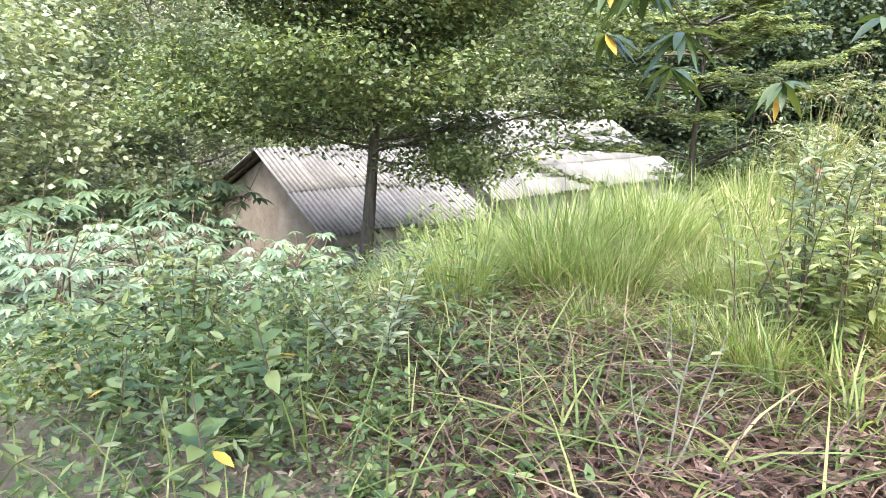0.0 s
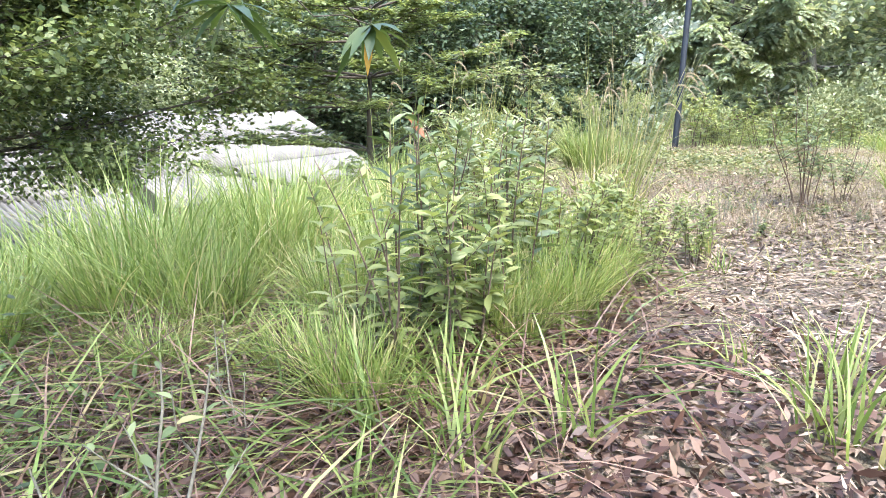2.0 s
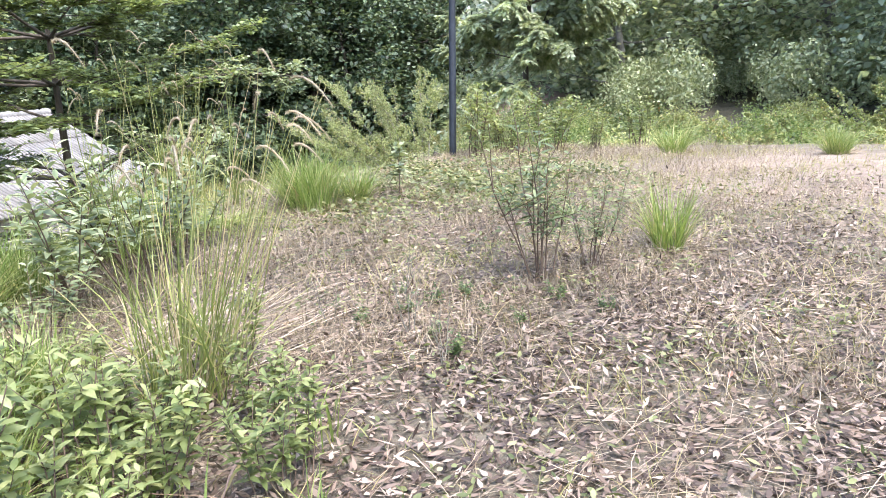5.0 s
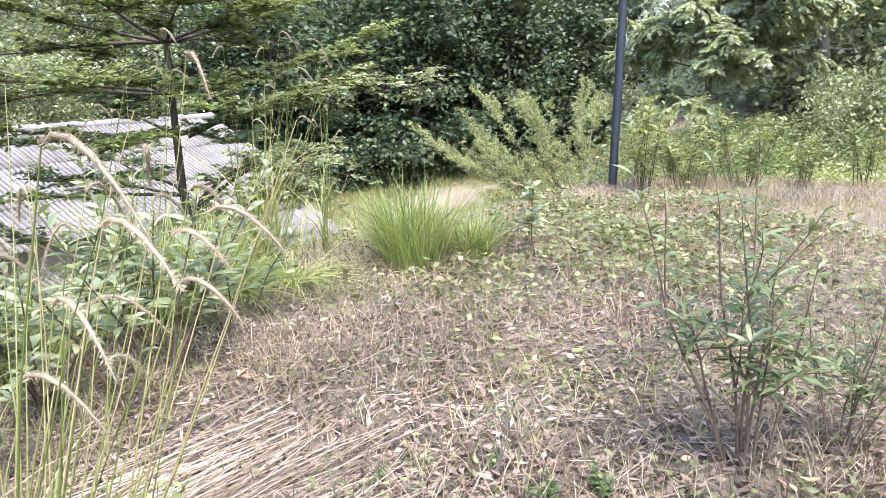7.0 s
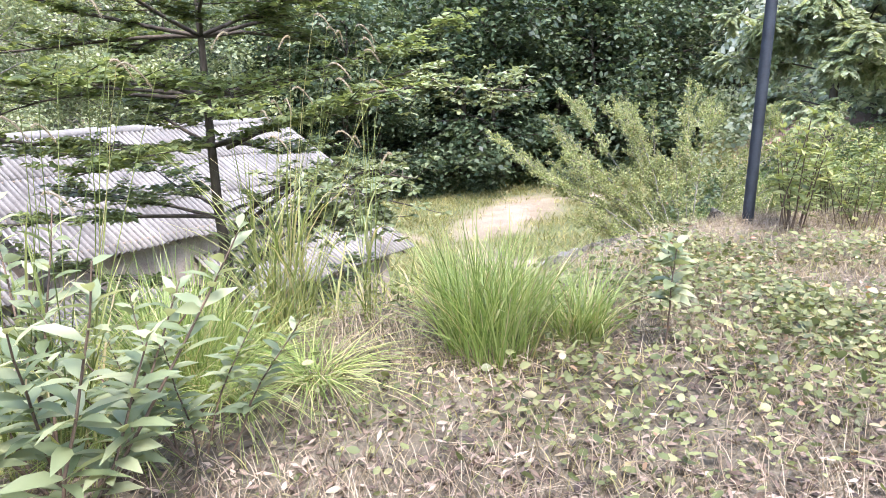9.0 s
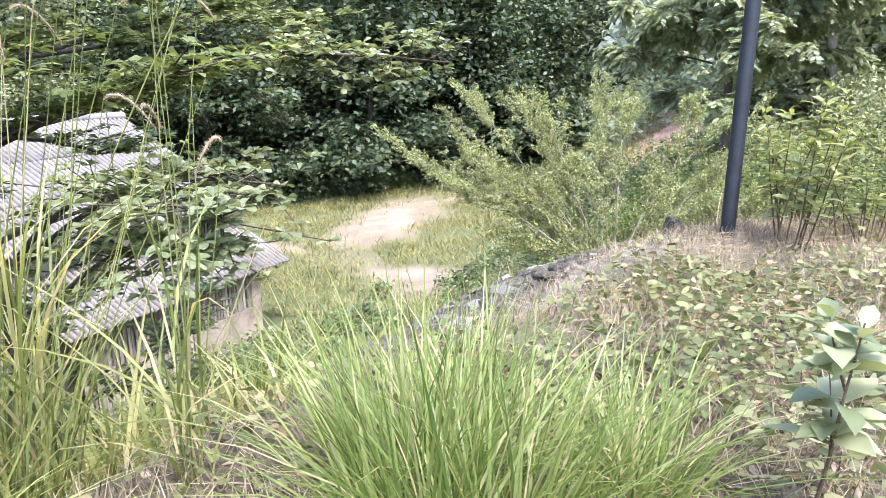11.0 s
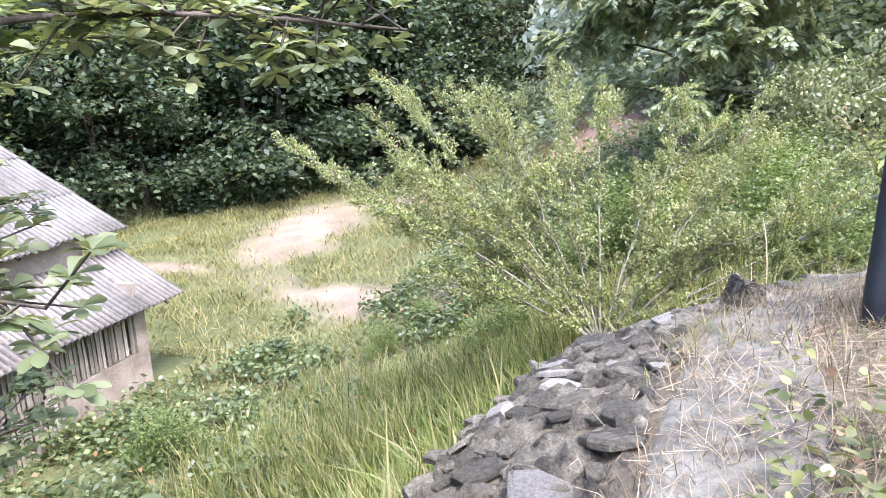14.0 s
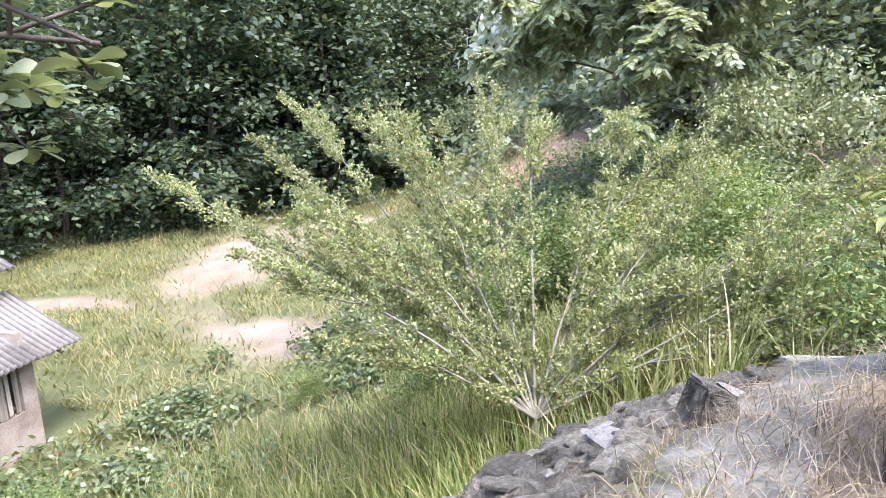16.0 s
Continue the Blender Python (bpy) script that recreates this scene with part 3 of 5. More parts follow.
def tree_meshes(h, r, crown_r, crown_z0, limbs, leaf, clumps, per, flat=0.35, rise=0.03, wander=0.12, spread=0.55, low_droop=0.0, sway=0.06, stout=0.38, inner=0.3):
    """Trunk with limbs and side branches, and a crown of leaf clouds along them. Crown between crown_z0 and h."""
    tb, cb = Bag(), Bag()
    tp, tr = limb((0, 0, -0.3), (0, 0, 1), h * 0.85 + 0.3, r, r * 0.25, 8, sway)
    tube(tb, tp, tr, 8)
    C, O = [], []
    for i in range(limbs):
        f = crown_z0 / h + (0.97 - crown_z0 / h) * (i + rng.uniform(0, 0.8)) / limbs
        k = min(f / 0.85, 1.0) * 8
        j = int(min(k, 7))
        base = tp[j] + (tp[j + 1] - tp[j]) * (k - j)
        a = i * 2.4 + rng.uniform(-0.4, 0.4)
        # crown outline: widest a third of the way up, rounded to the top
        u = (f * h - crown_z0) / max(h - crown_z0, 0.1)
        ln = crown_r * (math.sqrt(max(0.05, 1 - (max(u - 0.25, 0) / 0.8) ** 2))) * rng.uniform(0.75, 1.1)
        lp, lr = limb(base, (math.cos(a), math.sin(a), 0.25 + 0.5 * u - low_droop * (1 - u)), ln, r * stout * (1 - u * 0.5), 0.012, 6, wander, rise)
        tube(tb, lp, lr, 5)
        for q in range(max(2, int(clumps * ln / crown_r))):
            s = rng.uniform(inner, 1.0) ** 0.8
            jj = min(int(s * 6), 5)
            b0 = lp[jj] + (lp[jj + 1] - lp[jj]) * (s * 6 - jj)
            a2 = a + rng.choice([-1, 1]) * rng.uniform(0.3, 1.4)
            sl = ln * rng.uniform(0.15, 0.4)
            e = b0 + np.array([math.cos(a2), math.sin(a2), rng.uniform(-0.1, 0.35)]) * sl
            tube(tb, [b0, (b0 + e) / 2 + rng.normal(size=3) * 0.03, e], [0.016, 0.011, 0.005], 3)
            for w in (0.45, 0.8, 1.0):
                C.append(b0 + (e - b0) * w)
                O.append(unit(e - b0))
    C, O = np.array(C), np.array(O)
    leaves_round(cb, C, per, spread, spread * flat, *leaf, outward=O)
    return tb, cb


def tree(name, loc, label, tm, cm, turn=0.0, size=1.0, group="", category="tree", sink=0.15):
    t = thing(name, (*loc, float(land(*loc)) - sink), label, category, group)
    t.rotation_euler[2] = turn
    t.scale = (size,) * 3
    part("trunk", tm, None, t)
    part("crown", cm, None, t)
    return t


def weed_meshes(stems, h, leaf_l, leaf_w, per, lean=0.25, mat_stem="stem_brown", mat_leaf="leaf_weed", bare=0.3, r=0.07, prof=LEAF, droop=0.25, branch=0):
    """An upright weed shrub: bare lower stems and alternate lance leaves towards the tips."""
    sb, lb = Bag(), Bag()
    for i in range(stems):
        a = rng.uniform(0, 2 * np.pi)
        q = rng.uniform(0, r)
        hh = h * rng.uniform(0.65, 1.05)
        sp, sr = limb((math.cos(a) * q, math.sin(a) * q, -0.04), (math.cos(a) * lean * rng.uniform(0.3, 1.4), math.sin(a) * lean * rng.uniform(0.3, 1.4), 1), hh, 0.008, 0.0025, 7, 0.06, 0.02)
        tube(sb, sp, sr, 5)
        runs = [(sp, bare)]
        for k in range(branch):
            s = rng.uniform(0.35, 0.85)
            j = int(s * 7)
            b2, r2 = limb(sp[j], (rng.normal(), rng.normal(), 1.1), hh * rng.uniform(0.2, 0.4), 0.004, 0.0015, 4, 0.08, 0.05)
            tube(sb, b2, r2, 4)
            runs.append((b2, 0.15))
        for pts, b0 in runs:
            m = max(3, int(per * len(pts) / 8))
            s = np.sort(rng.uniform(b0, 1, m))
            f = s * (len(pts) - 1)
            j = np.minimum(f.astype(int), len(pts) - 2)
            P = pts[j] + (pts[j + 1] - pts[j]) * (f - j)[:, None]
            az = np.arange(m) * 2.4 + rng.uniform(0, 6)
            D = unit(np.column_stack([np.cos(az), np.sin(az), 0.15 + 0.75 * s ** 2 + rng.normal(0, 0.2, m)]))
            N = frames_for(D, 0.25)
            k = (0.75 + 0.5 * np.sin(np.pi * np.clip(s, 0, 1)))
            ribbons(lb, P, D, N, leaf_l * k * rng.uniform(0.7, 1.2, m), leaf_w * k, prof, -np.array([0, 0, 1.0]) * np.full((m, 1), droop), 0.3)
    return sb.mesh("stems", M[mat_stem]), lb.mesh("leaves", M[mat_leaf])


def weed(loc, label, meshes, turn=0.0, size=1.0, group="", name="weed_shrub", category="shrub"):
    t = thing(name, (*loc, float(land(*loc))), label, category, group)
    t.rotation_euler[2] = turn
    t.scale = (size,) * 3
    part("branchwork", meshes[0], None, t)
    part("foliage", meshes[1], None, t)
    return t


def plume_grass(loc, label, stalks, h, lean_dir, n_blades=160, r=0.22, w=0.006):
    """A tall clump with thin stalks, arching leaves and drooping bottle-brush plumes."""
    t = thing("plume_grass", (*loc, float(land(*loc))), label, "grass")
    bb, sb = Bag(), Bag()
    a, q = rng.uniform(0, 2 * np.pi, n_blades), np.sqrt(rng.uniform(0, 1, n_blades)) * r
    P = np.column_stack([np.cos(a) * q, np.sin(a) * q, rng.uniform(0, 0.8, n_blades) ** 2 * h * 0.45])
    blades(bb, P, h * rng.uniform(0.25, 0.55, n_blades), w, 0.3, 0.45)
    for i in range(stalks):
        a, q = rng.uniform(0, 2 * np.pi), rng.uniform(0, r)
        hh = h * rng.uniform(0.65, 1.08)
        d = np.array([math.cos(a) * 0.16 + lean_dir[0] * rng.uniform(0, 1), math.sin(a) * 0.16 + lean_dir[1] * rng.uniform(0, 1), 1.0])
        sp, sr = limb((math.cos(a) * q, math.sin(a) * q, -0.03), d, hh, 0.0045, 0.0015, 8, 0.035)
        tube(sb, sp, sr, 4)
        if i % 2 == 0:
            dirn = unit(sp[-1] - sp[-2])
            hz = unit(np.array([dirn[0] + rng.normal() * 0.2, dirn[1] + rng.normal() * 0.2, 0]))
            u = np.linspace(0, 1, 6)[:, None]
            pl = rng.uniform(0.16, 0.26)
            pts = sp[-1] + dirn * u * pl * 0.55 + hz * (u ** 1.3) * pl * 0.5 - np.array([0, 0, 1.0]) * u ** 2 * pl * 0.95
            pb = Bag()
            tube(pb, pts, [0.002, 0.0045, 0.0055, 0.005, 0.0035, 0.001], 6)
            m = 420
            f = rng.uniform(0, 4.99, m)
            j = f.astype(int)
            PP = pts[j] + (pts[j + 1] - pts[j]) * (f - j)[:, None]
            DD = unit(rand_dirs(m) + unit(pts[j + 1] - pts[j]) * 0.9)
            rhombs(pb, PP, DD, frames_for(DD), 0.015, 0.0007)
            part("plume", pb, M["plume"], t, "cream bristly seed plume")
    part("foliage", bb, M["grass_bank"], t)
    part("stalk_cluster", sb, M["grass_bank"], t)
    return t


rng = np.random.default_rng(101)
# ---- rubble retaining wall along the terrace's edge ----
def edge_x(y):
    return np.interp(y, EDGE_Y, EDGE_X)


wall = thing("retaining_wall", (0, 0, 0), "crumbling rubble-stone retaining wall with dark mortar along the terrace edge", "wall", kind="structure")
yy = np.arange(12.6, 18.0, 0.045)
dd = np.concatenate([[-0.12], np.arange(0, 0.95, 0.045), [0.97, 1.0]])
YY, DD = np.meshgrid(yy, dd, indexing="ij")
XX = edge_x(YY) - DD
ZZ = land(XX, YY) + 0.02 + wob(XX, YY, 0.16) * 0.035 + wob(XX, YY, 0.07, 1.0) * 0.03 + rng.normal(0, 0.024, XX.shape)
ZZ[:, 0] -= 0.12
ZZ[:, -2] -= 0.25
ZZ[:, -1] -= 1.2
i_ = np.arange(YY.size).reshape(YY.shape)
wb = Bag()
wb.add(np.stack([XX, YY, ZZ], -1), np.stack([i_[:-1, :-1], i_[1:, :-1], i_[1:, 1:], i_[:-1, 1:]], -1))
core = part("mortar_bed", wb, M["mortar"], wall, "dark weathered mortar")


def stone_mesh(r, mat="stone"):
    """An angular broken stone with a flattish top."""
    bm = bmesh.new()
    k = int(r.integers(5, 9))
    th = np.sort(np.linspace(0, 2 * np.pi, k, endpoint=False) + r.uniform(-0.3, 0.3, k))
    rad = r.uniform(0.7, 1.15, k)
    sx, sy = r.uniform(0.9, 1.35), r.uniform(0.65, 1.0)
    rings = []
    for f, z in ((1.0, -0.3), (1.02, 0.1), (0.84, 0.25)):
        rings.append([bm.verts.new((math.cos(a) * q * f * sx, math.sin(a) * q * f * sy, z + r.normal(0, 0.045))) for a, q in zip(th, rad)])
    for lo, hi in zip(rings, rings[1:]):
        for j in range(k):
            bm.faces.new((lo[j], lo[(j + 1) % k], hi[(j + 1) % k], hi[j]))
    bm.faces.new(rings[-1])
    me = bpy.data.meshes.new("stone")
    bm.to_mesh(me)
    bm.free()
    me.materials.append(M[mat])
    return me


rs = np.random.default_rng(21)
stone_kinds = [stone_mesh(rs) for _ in range(11)]
pale_kinds = [stone_mesh(rs, "stone_pale") for _ in range(4)]
for y in np.arange(12.8, 17.9, 0.15):
    d = 0.02 + rs.uniform(0, 0.1)
    while d < 0.9:
        s = rs.uniform(0.04, 0.085) if rs.uniform() < 0.68 else rs.uniform(0.09, 0.16)
        py = y + rs.uniform(-0.11, 0.11)
        px = float(edge_x(py)) - d
        so = part("stone", pale_kinds[rs.integers(4)] if rs.uniform() < 0.16 else stone_kinds[rs.integers(11)], None, wall)
        so.location = (px, py, float(land(px, py)) + rs.uniform(0.018, 0.05))
        slope = -math.atan2(float(land(px + 0.2, py) - land(px - 0.2, py)), 0.4)
        so.rotation_mode = "ZXY"
        so.rotation_euler = (rs.normal(0, 0.14), slope * 0.6 + rs.normal(0, 0.14), rs.uniform(0, 6.28))
        so.scale = (s, s * rs.uniform(0.7, 1.1), s * rs.uniform(0.4, 0.8))
        d += s * 1.7 + rs.uniform(0.0, 0.1)
# the outer course, standing proud over the drop
for y in np.arange(12.9, 17.8, 0.27):
    py = y + rs.uniform(-0.06, 0.06)
    px = float(edge_x(py)) - rs.uniform(0.88, 0.98)
    so = part("stone", stone_kinds[rs.integers(11)], None, wall)
    so.location = (px, py, float(land(float(edge_x(py)) - 0.88, py)) - rs.uniform(0.02, 0.1))
    so.rotation_euler = (rs.normal(0, 0.2), rs.normal(-0.2, 0.2), rs.uniform(0, 6.28))
    s = rs.uniform(0.09, 0.15)
    so.scale = (s, s, s * rs.uniform(0.5, 0.9))

# cement capping on the terrace behind the wall, and the block that ends it
cb_ = Bag()
yy = np.arange(13.6, 17.85, 0.1)
tt = np.linspace(0, 1, 11)
YY, TT = np.meshgrid(yy, tt, indexing="ij")
XX = edge_x(YY) + 0.03 + TT * (0.75 + wob(YY, YY, 0.6) * 0.12)
ZZ = land(XX, YY) + 0.028 + wob(XX, YY, 0.2) * 0.012
ZZ[:, 0] -= 0.1
ZZ[:, -1] -= 0.06
ZZ[0] -= 0.08
ZZ[-1] -= 0.3
i_ = np.arange(YY.size).reshape(YY.shape)
cb_.add(np.stack([XX, YY, ZZ], -1), np.stack([i_[:-1, :-1], i_[:-1, 1:], i_[1:, 1:], i_[1:, :-1]], -1))
cap_ = part("cement_capping", cb_, M["concrete"])
tagged(cap_, "worn grey cement capping strewn with straw behind the wall", "pavement", kind="structure")


def worn_block(name, loc, size, turn, label, mat="concrete", wedge=0):
    bm = bmesh.new()
    bmesh.ops.create_cube(bm, size=1.0)
    bmesh.ops.bevel(bm, geom=bm.edges[:], offset=0.07, segments=2, affect="EDGES", profile=0.6)
    bmesh.ops.subdivide_edges(bm, edges=bm.edges[:], cuts=1)
    for v in bm.verts:
        v.co += Vector(rs.normal(0, 0.018 + 0.02 * wedge, 3))
        if wedge and v.co.z > 0:
            v.co.x = v.co.x * 0.55 + 0.12
            v.co.z -= 0.35 * (v.co.x - 0.1)
        v.co = Vector((v.co.x * size[0], v.co.y * size[1], v.co.z * size[2]))
    me = bpy.data.meshes.new(name)
    bm.to_mesh(me)
    bm.free()
    me.materials.append(M[mat])
    ob = new(name, me)
    ob.location, ob.rotation_euler[2] = loc, radians(turn)
    return tagged(ob, label, "block")


worn_block("concrete_block", (-1.34, 16.85, 0.02), (0.27, 0.2, 0.3), 18, "broken dark wedge of concrete at the end of the wall", "mortar", 1)
for k in range(5):
    worn_block("kerb_stone", (-0.45 + k * 0.62, 17.74 + 0.03 * math.sin(k * 2), -0.145), (0.6, 0.3, 0.22), rs.normal(0, 3), "flat grey kerb stone at the terrace's end", "stone")

rng = np.random.default_rng(102)
# ---- trees by the sheds ----
tb, cb = tree_meshes(9.5, 0.2, 4.2, 5.05, 36, (0.11, 0.036), 17, 66, spread=0.36, flat=0.5, low_droop=0.15, sway=0.02, stout=0.17, inner=0.06)
tree("shade_tree", (-9.8, 6.4), "slender tree with a dense spreading green crown beside the hut", tb.mesh("trunk", M["bark"]), cb.mesh("crown", M["leaf_crown"]))

rng = np.random.default_rng(103)
# layered tree with rosettes of broad leaves
tb, cb = Bag(), Bag()
base_z = float(land(-6.9, 13.6))
tp, tr = limb((0, 0, -0.3), (0.02, 0.02, 1), 7.6, 0.12, 0.03, 8, 0.05)
tube(tb, tp, tr, 8)
C, O = [], []
for zl, n_l, ln in ((1.7, 7, 2.8), (2.5, 7, 3.3), (3.4, 6, 3.6), (4.4, 7, 3.6), (5.3, 8, 4.2), (5.9, 8, 4.1), (6.6, 8, 3.4), (7.2, 7, 2.6)):
    for i in range(n_l):
        a = 2 * np.pi * (i + rng.uniform(-0.25, 0.25)) / n_l + zl
        towards = math.cos(a - 0.1)
        if zl < 4.7 and towards > 0.1:
            continue
        k = min(zl / 7.3 * 8, 7.9)
        b0 = tp[int(k)] + (tp[int(k) + 1] - tp[int(k)]) * (k - int(k))
        lp, lr = limb(b0, (math.cos(a), math.sin(a), 0.12 + 0.15 * max(towards, 0)), ln * rng.uniform(0.8, 1.1) * (1 - 0.3 * max(towards, 0)), 0.03, 0.006, 8, 0.07, 0.0)
        tube(tb, lp, lr, 5)
        for q in range(30):
            s = rng.uniform(0.25, 1.0)
            jj = min(int(s * 8), 7)
            b1 = lp[jj] + (lp[jj + 1] - lp[jj]) * (s * 8 - jj)
            a2 = a + rng.choice([-1, 1]) * rng.uniform(0.5, 1.3)
            e = b1 + np.array([math.cos(a2), math.sin(a2), rng.uniform(0.0, 0.3)]) * rng.uniform(0.15, 0.75)
            tube(tb, [b1, (b1 + e) / 2, e], [0.009, 0.007, 0.004], 3)
            C += [e, b1 + (e - b1) * 0.6, b1 + (e - b1) * 0.3]
            O += [unit(e - b1)] * 3
# the two branches that reach out towards the wall
zt = -base_z + 0.15
near = Bag()
OBOVATE = [(0, 0.1), (0.3, 0.42), (0.58, 0.85), (0.78, 1.0), (0.92, 0.78), (1, 0.25)]
u = np.linspace(0, 1, 9)[:, None]
for start, tip, twigs, s0 in ((1.15, (3.95, 1.3, 1.74), 56, 0.62), (-0.7, (3.0, -0.55, 0.5), 70, 0.5), (0.1, (3.65, -1.2, 0.85), 85, 0.5), (0.0, (3.1, 0.1, 0.86), 50, 0.5)):
    tip = np.array(tip)
    lp = np.array([0.05, 0.05, start + zt]) * (1 - u) + (tip + [0, 0, zt]) * u + np.array([0, 0, 0.35]) * np.sin(np.pi * u)
    tube(tb, lp, np.linspace(0.035, 0.006, 9), 5)
    for q in range(twigs):
        s = rng.uniform(s0, 1.0)
        j = min(int(s * 8), 7)
        b1 = lp[j] + (lp[j + 1] - lp[j]) * (s * 8 - j)
        e = b1 + np.array([rng.uniform(-0.15, 0.3), rng.normal() * 0.35, rng.uniform(-0.3, 0.25)])
        tube(tb, [b1, (b1 + e) / 2, e], [0.007, 0.006, 0.004], 3)
        for c in (e, b1 + (e - b1) * 0.55):
            k = 9
            az = rng.uniform(0, 6.28) + np.arange(k) * 2.4
            D = unit(np.column_stack([np.cos(az), np.sin(az), rng.uniform(0.0, 0.9, k)]) + unit(e - b1) * 0.3)
            ribbons(near, np.repeat(c[None], k, 0), D, frames_for(D, 0.3), rng.uniform(0.07, 0.125, k), 0.027, OBOVATE, -np.array([0, 0, 0.3]) * np.ones((k, 1)), 0.2)
C, O = np.array(C), np.array(O)
n = 10
m_ = len(C) * n
P = np.repeat(C, n, 0) + rng.normal(size=(m_, 3)) * np.array([0.035, 0.035, 0.015])
az = rng.uniform(0, 2 * np.pi, m_)
D = unit(np.column_stack([np.cos(az), np.sin(az), rng.uniform(-0.1, 0.6, m_)]) + np.repeat(O, n, 0) * 0.3)
ribbons(cb, P, D, frames_for(D, 0.3), rng.uniform(0.085, 0.15, m_), 0.031, OBOV3, -np.array([0, 0, 0.25]) * np.ones((m_, 1)), 0.22)
layered = tree("layered_tree", (-6.9, 13.6), "tree with tiered horizontal branches and broad-leaf rosettes above the sheds", tb.mesh("trunk", M["bark"]), cb.mesh("crown", M["leaf_layered"]))

part("near_leaves", near, M["leaf_lush"], layered, "glossy obovate leaves in rosettes")

rng = np.random.default_rng(104)
# near slender tree whose drooping branch hangs before the path
tb, cb, yellow = Bag(), Bag(), []
h0 = float(land(-1.6, -2.4))
tp, tr = limb((0, 0, -0.2), (0.05, 0.1, 1), 4.0, 0.05, 0.02, 6, 0.05)
tube(tb, tp, tr, 7)
for tgt, mid in (((0.8, 5.85, 1.75), (0.45, 3.6, 3.3)), ((0.2, 5.5, 2.4), (0.1, 3.2, 3.6)), ((1.5, 6.1, 2.3), (0.9, 3.4, 3.8))):
    u = np.linspace(0, 1, 11)[:, None]
    pts = tp[-1] * (1 - u) ** 2 + 2 * u * (1 - u) * np.array(mid) + u ** 2 * np.array(tgt)
    tube(tb, pts, np.linspace(0.02, 0.003, 11), 5)
    for q in range(7):
        s = rng.uniform(0.62, 1.0) if q else 1.0
        j = min(int(s * 10), 9)
        b1 = pts[j] + (pts[j + 1] - pts[j]) * (s * 10 - j)
        e = b1 + np.array([rng.normal() * 0.25, rng.uniform(0, 0.3), rng.uniform(-0.2, 0.08)])
        tube(tb, [b1, (b1 + e) / 2 + [0, 0, 0.03], e], [0.004, 0.003, 0.002], 4)
        mm = 13
        az = rng.uniform(0, 2 * np.pi, mm)
        D = unit(np.column_stack([np.cos(az), np.sin(az), rng.uniform(-0.9, 0.2, mm)]))
        ribbons(cb, np.repeat(e[None], mm, 0), D, frames_for(D, 0.3), rng.uniform(0.2, 0.34, mm), 0.032, LEAF, -np.array([0, 0, 0.3]) * np.ones((mm, 1)), 0.25)
        if q in (0, 3):
            yb = Bag()
            D = unit(np.array([[0.4, -0.2, -0.5]]) + rng.normal(size=(1, 3)) * 0.2)
            ribbons(yb, e[None], D, frames_for(D, 0.2), 0.26, 0.034, LEAF, None, 0.25)
            yellow.append(yb)
# added crown above the view, placed to shade the weeds at the path's start
for i in range(12):
    a, q = i * 2.4, math.sqrt((i + 0.5) / 12) * 2.3
    e = np.array([2.7 + math.cos(a) * q, 1.6 + math.sin(a) * q, 5.2 + rng.uniform(-0.3, 0.9)])
    u = np.linspace(0, 1, 9)[:, None]
    pts = tp[-1] * (1 - u) + e * u + np.array([0, 0, 0.5]) * np.sin(np.pi * u)
    tube(tb, pts, np.linspace(0.018, 0.004, 9), 5)
    mm = 210
    C_ = pts[rng.integers(4, 9, mm)] + rng.normal(size=(mm, 3)) * [0.4, 0.4, 0.28]
    D = unit(rng.normal(size=(mm, 3)) + [0, 0, -0.5])
    rhombs(cb, C_, D, frames_for(D, 0.4), rng.uniform(0.18, 0.3, mm), 0.03)
t = tree("young_tree", (-1.6, -2.4), "slender young tree with drooping lance-shaped leaves", tb.mesh("trunk", M["bark"]), cb.mesh("crown", M["leaf_lance"]), sink=0.0)
for yb in yellow:
    part("yellow_leaf", yb, M["leaf_yellow"], t, "yellowed dying leaf")

rng = np.random.default_rng(105)
# feathery tree standing beyond the terrace
tb, cb = Bag(), Bag()
tp, tr = limb((0, 0, -0.3), (0.01, 0, 1), 9.5, 0.14, 0.03, 9, 0.05)
tube(tb, tp, tr, 8)
tp2, tr2 = limb(tp[3], (0.5, 0.1, 1), 5.0, 0.07, 0.02, 7, 0.06)
tube(tb, tp2, tr2, 6)
C, O = [], []
for i in range(60):
    z = rng.uniform(2.6, 7.2)
    src = tp if rng.uniform() < 0.7 else tp2
    k = min(max((z - src[0][2]) / (src[-1][2] - src[0][2]), 0.3), 0.98) * (len(src) - 1)
    b0 = src[int(k)]
    a = i * 2.4
    ln = (3.4 - abs(z - 4.6) * 0.25) * rng.uniform(0.7, 1.1)
    lp, lr = limb(b0, (math.cos(a), math.sin(a), 0.35), ln, 0.03, 0.006, 6, 0.1, -0.06)
    tube(tb, lp, lr, 4)
    for q in range(14):
        s = rng.uniform(0.35, 1.0)
        jj = min(int(s * 6), 5)
        C.append(lp[jj] + (lp[jj + 1] - lp[jj]) * (s * 6 - jj))
        a2 = a + rng.normal() * 0.9
        O.append([math.cos(a2), math.sin(a2), -0.15])
C, O = np.array(C), unit(np.array(O))
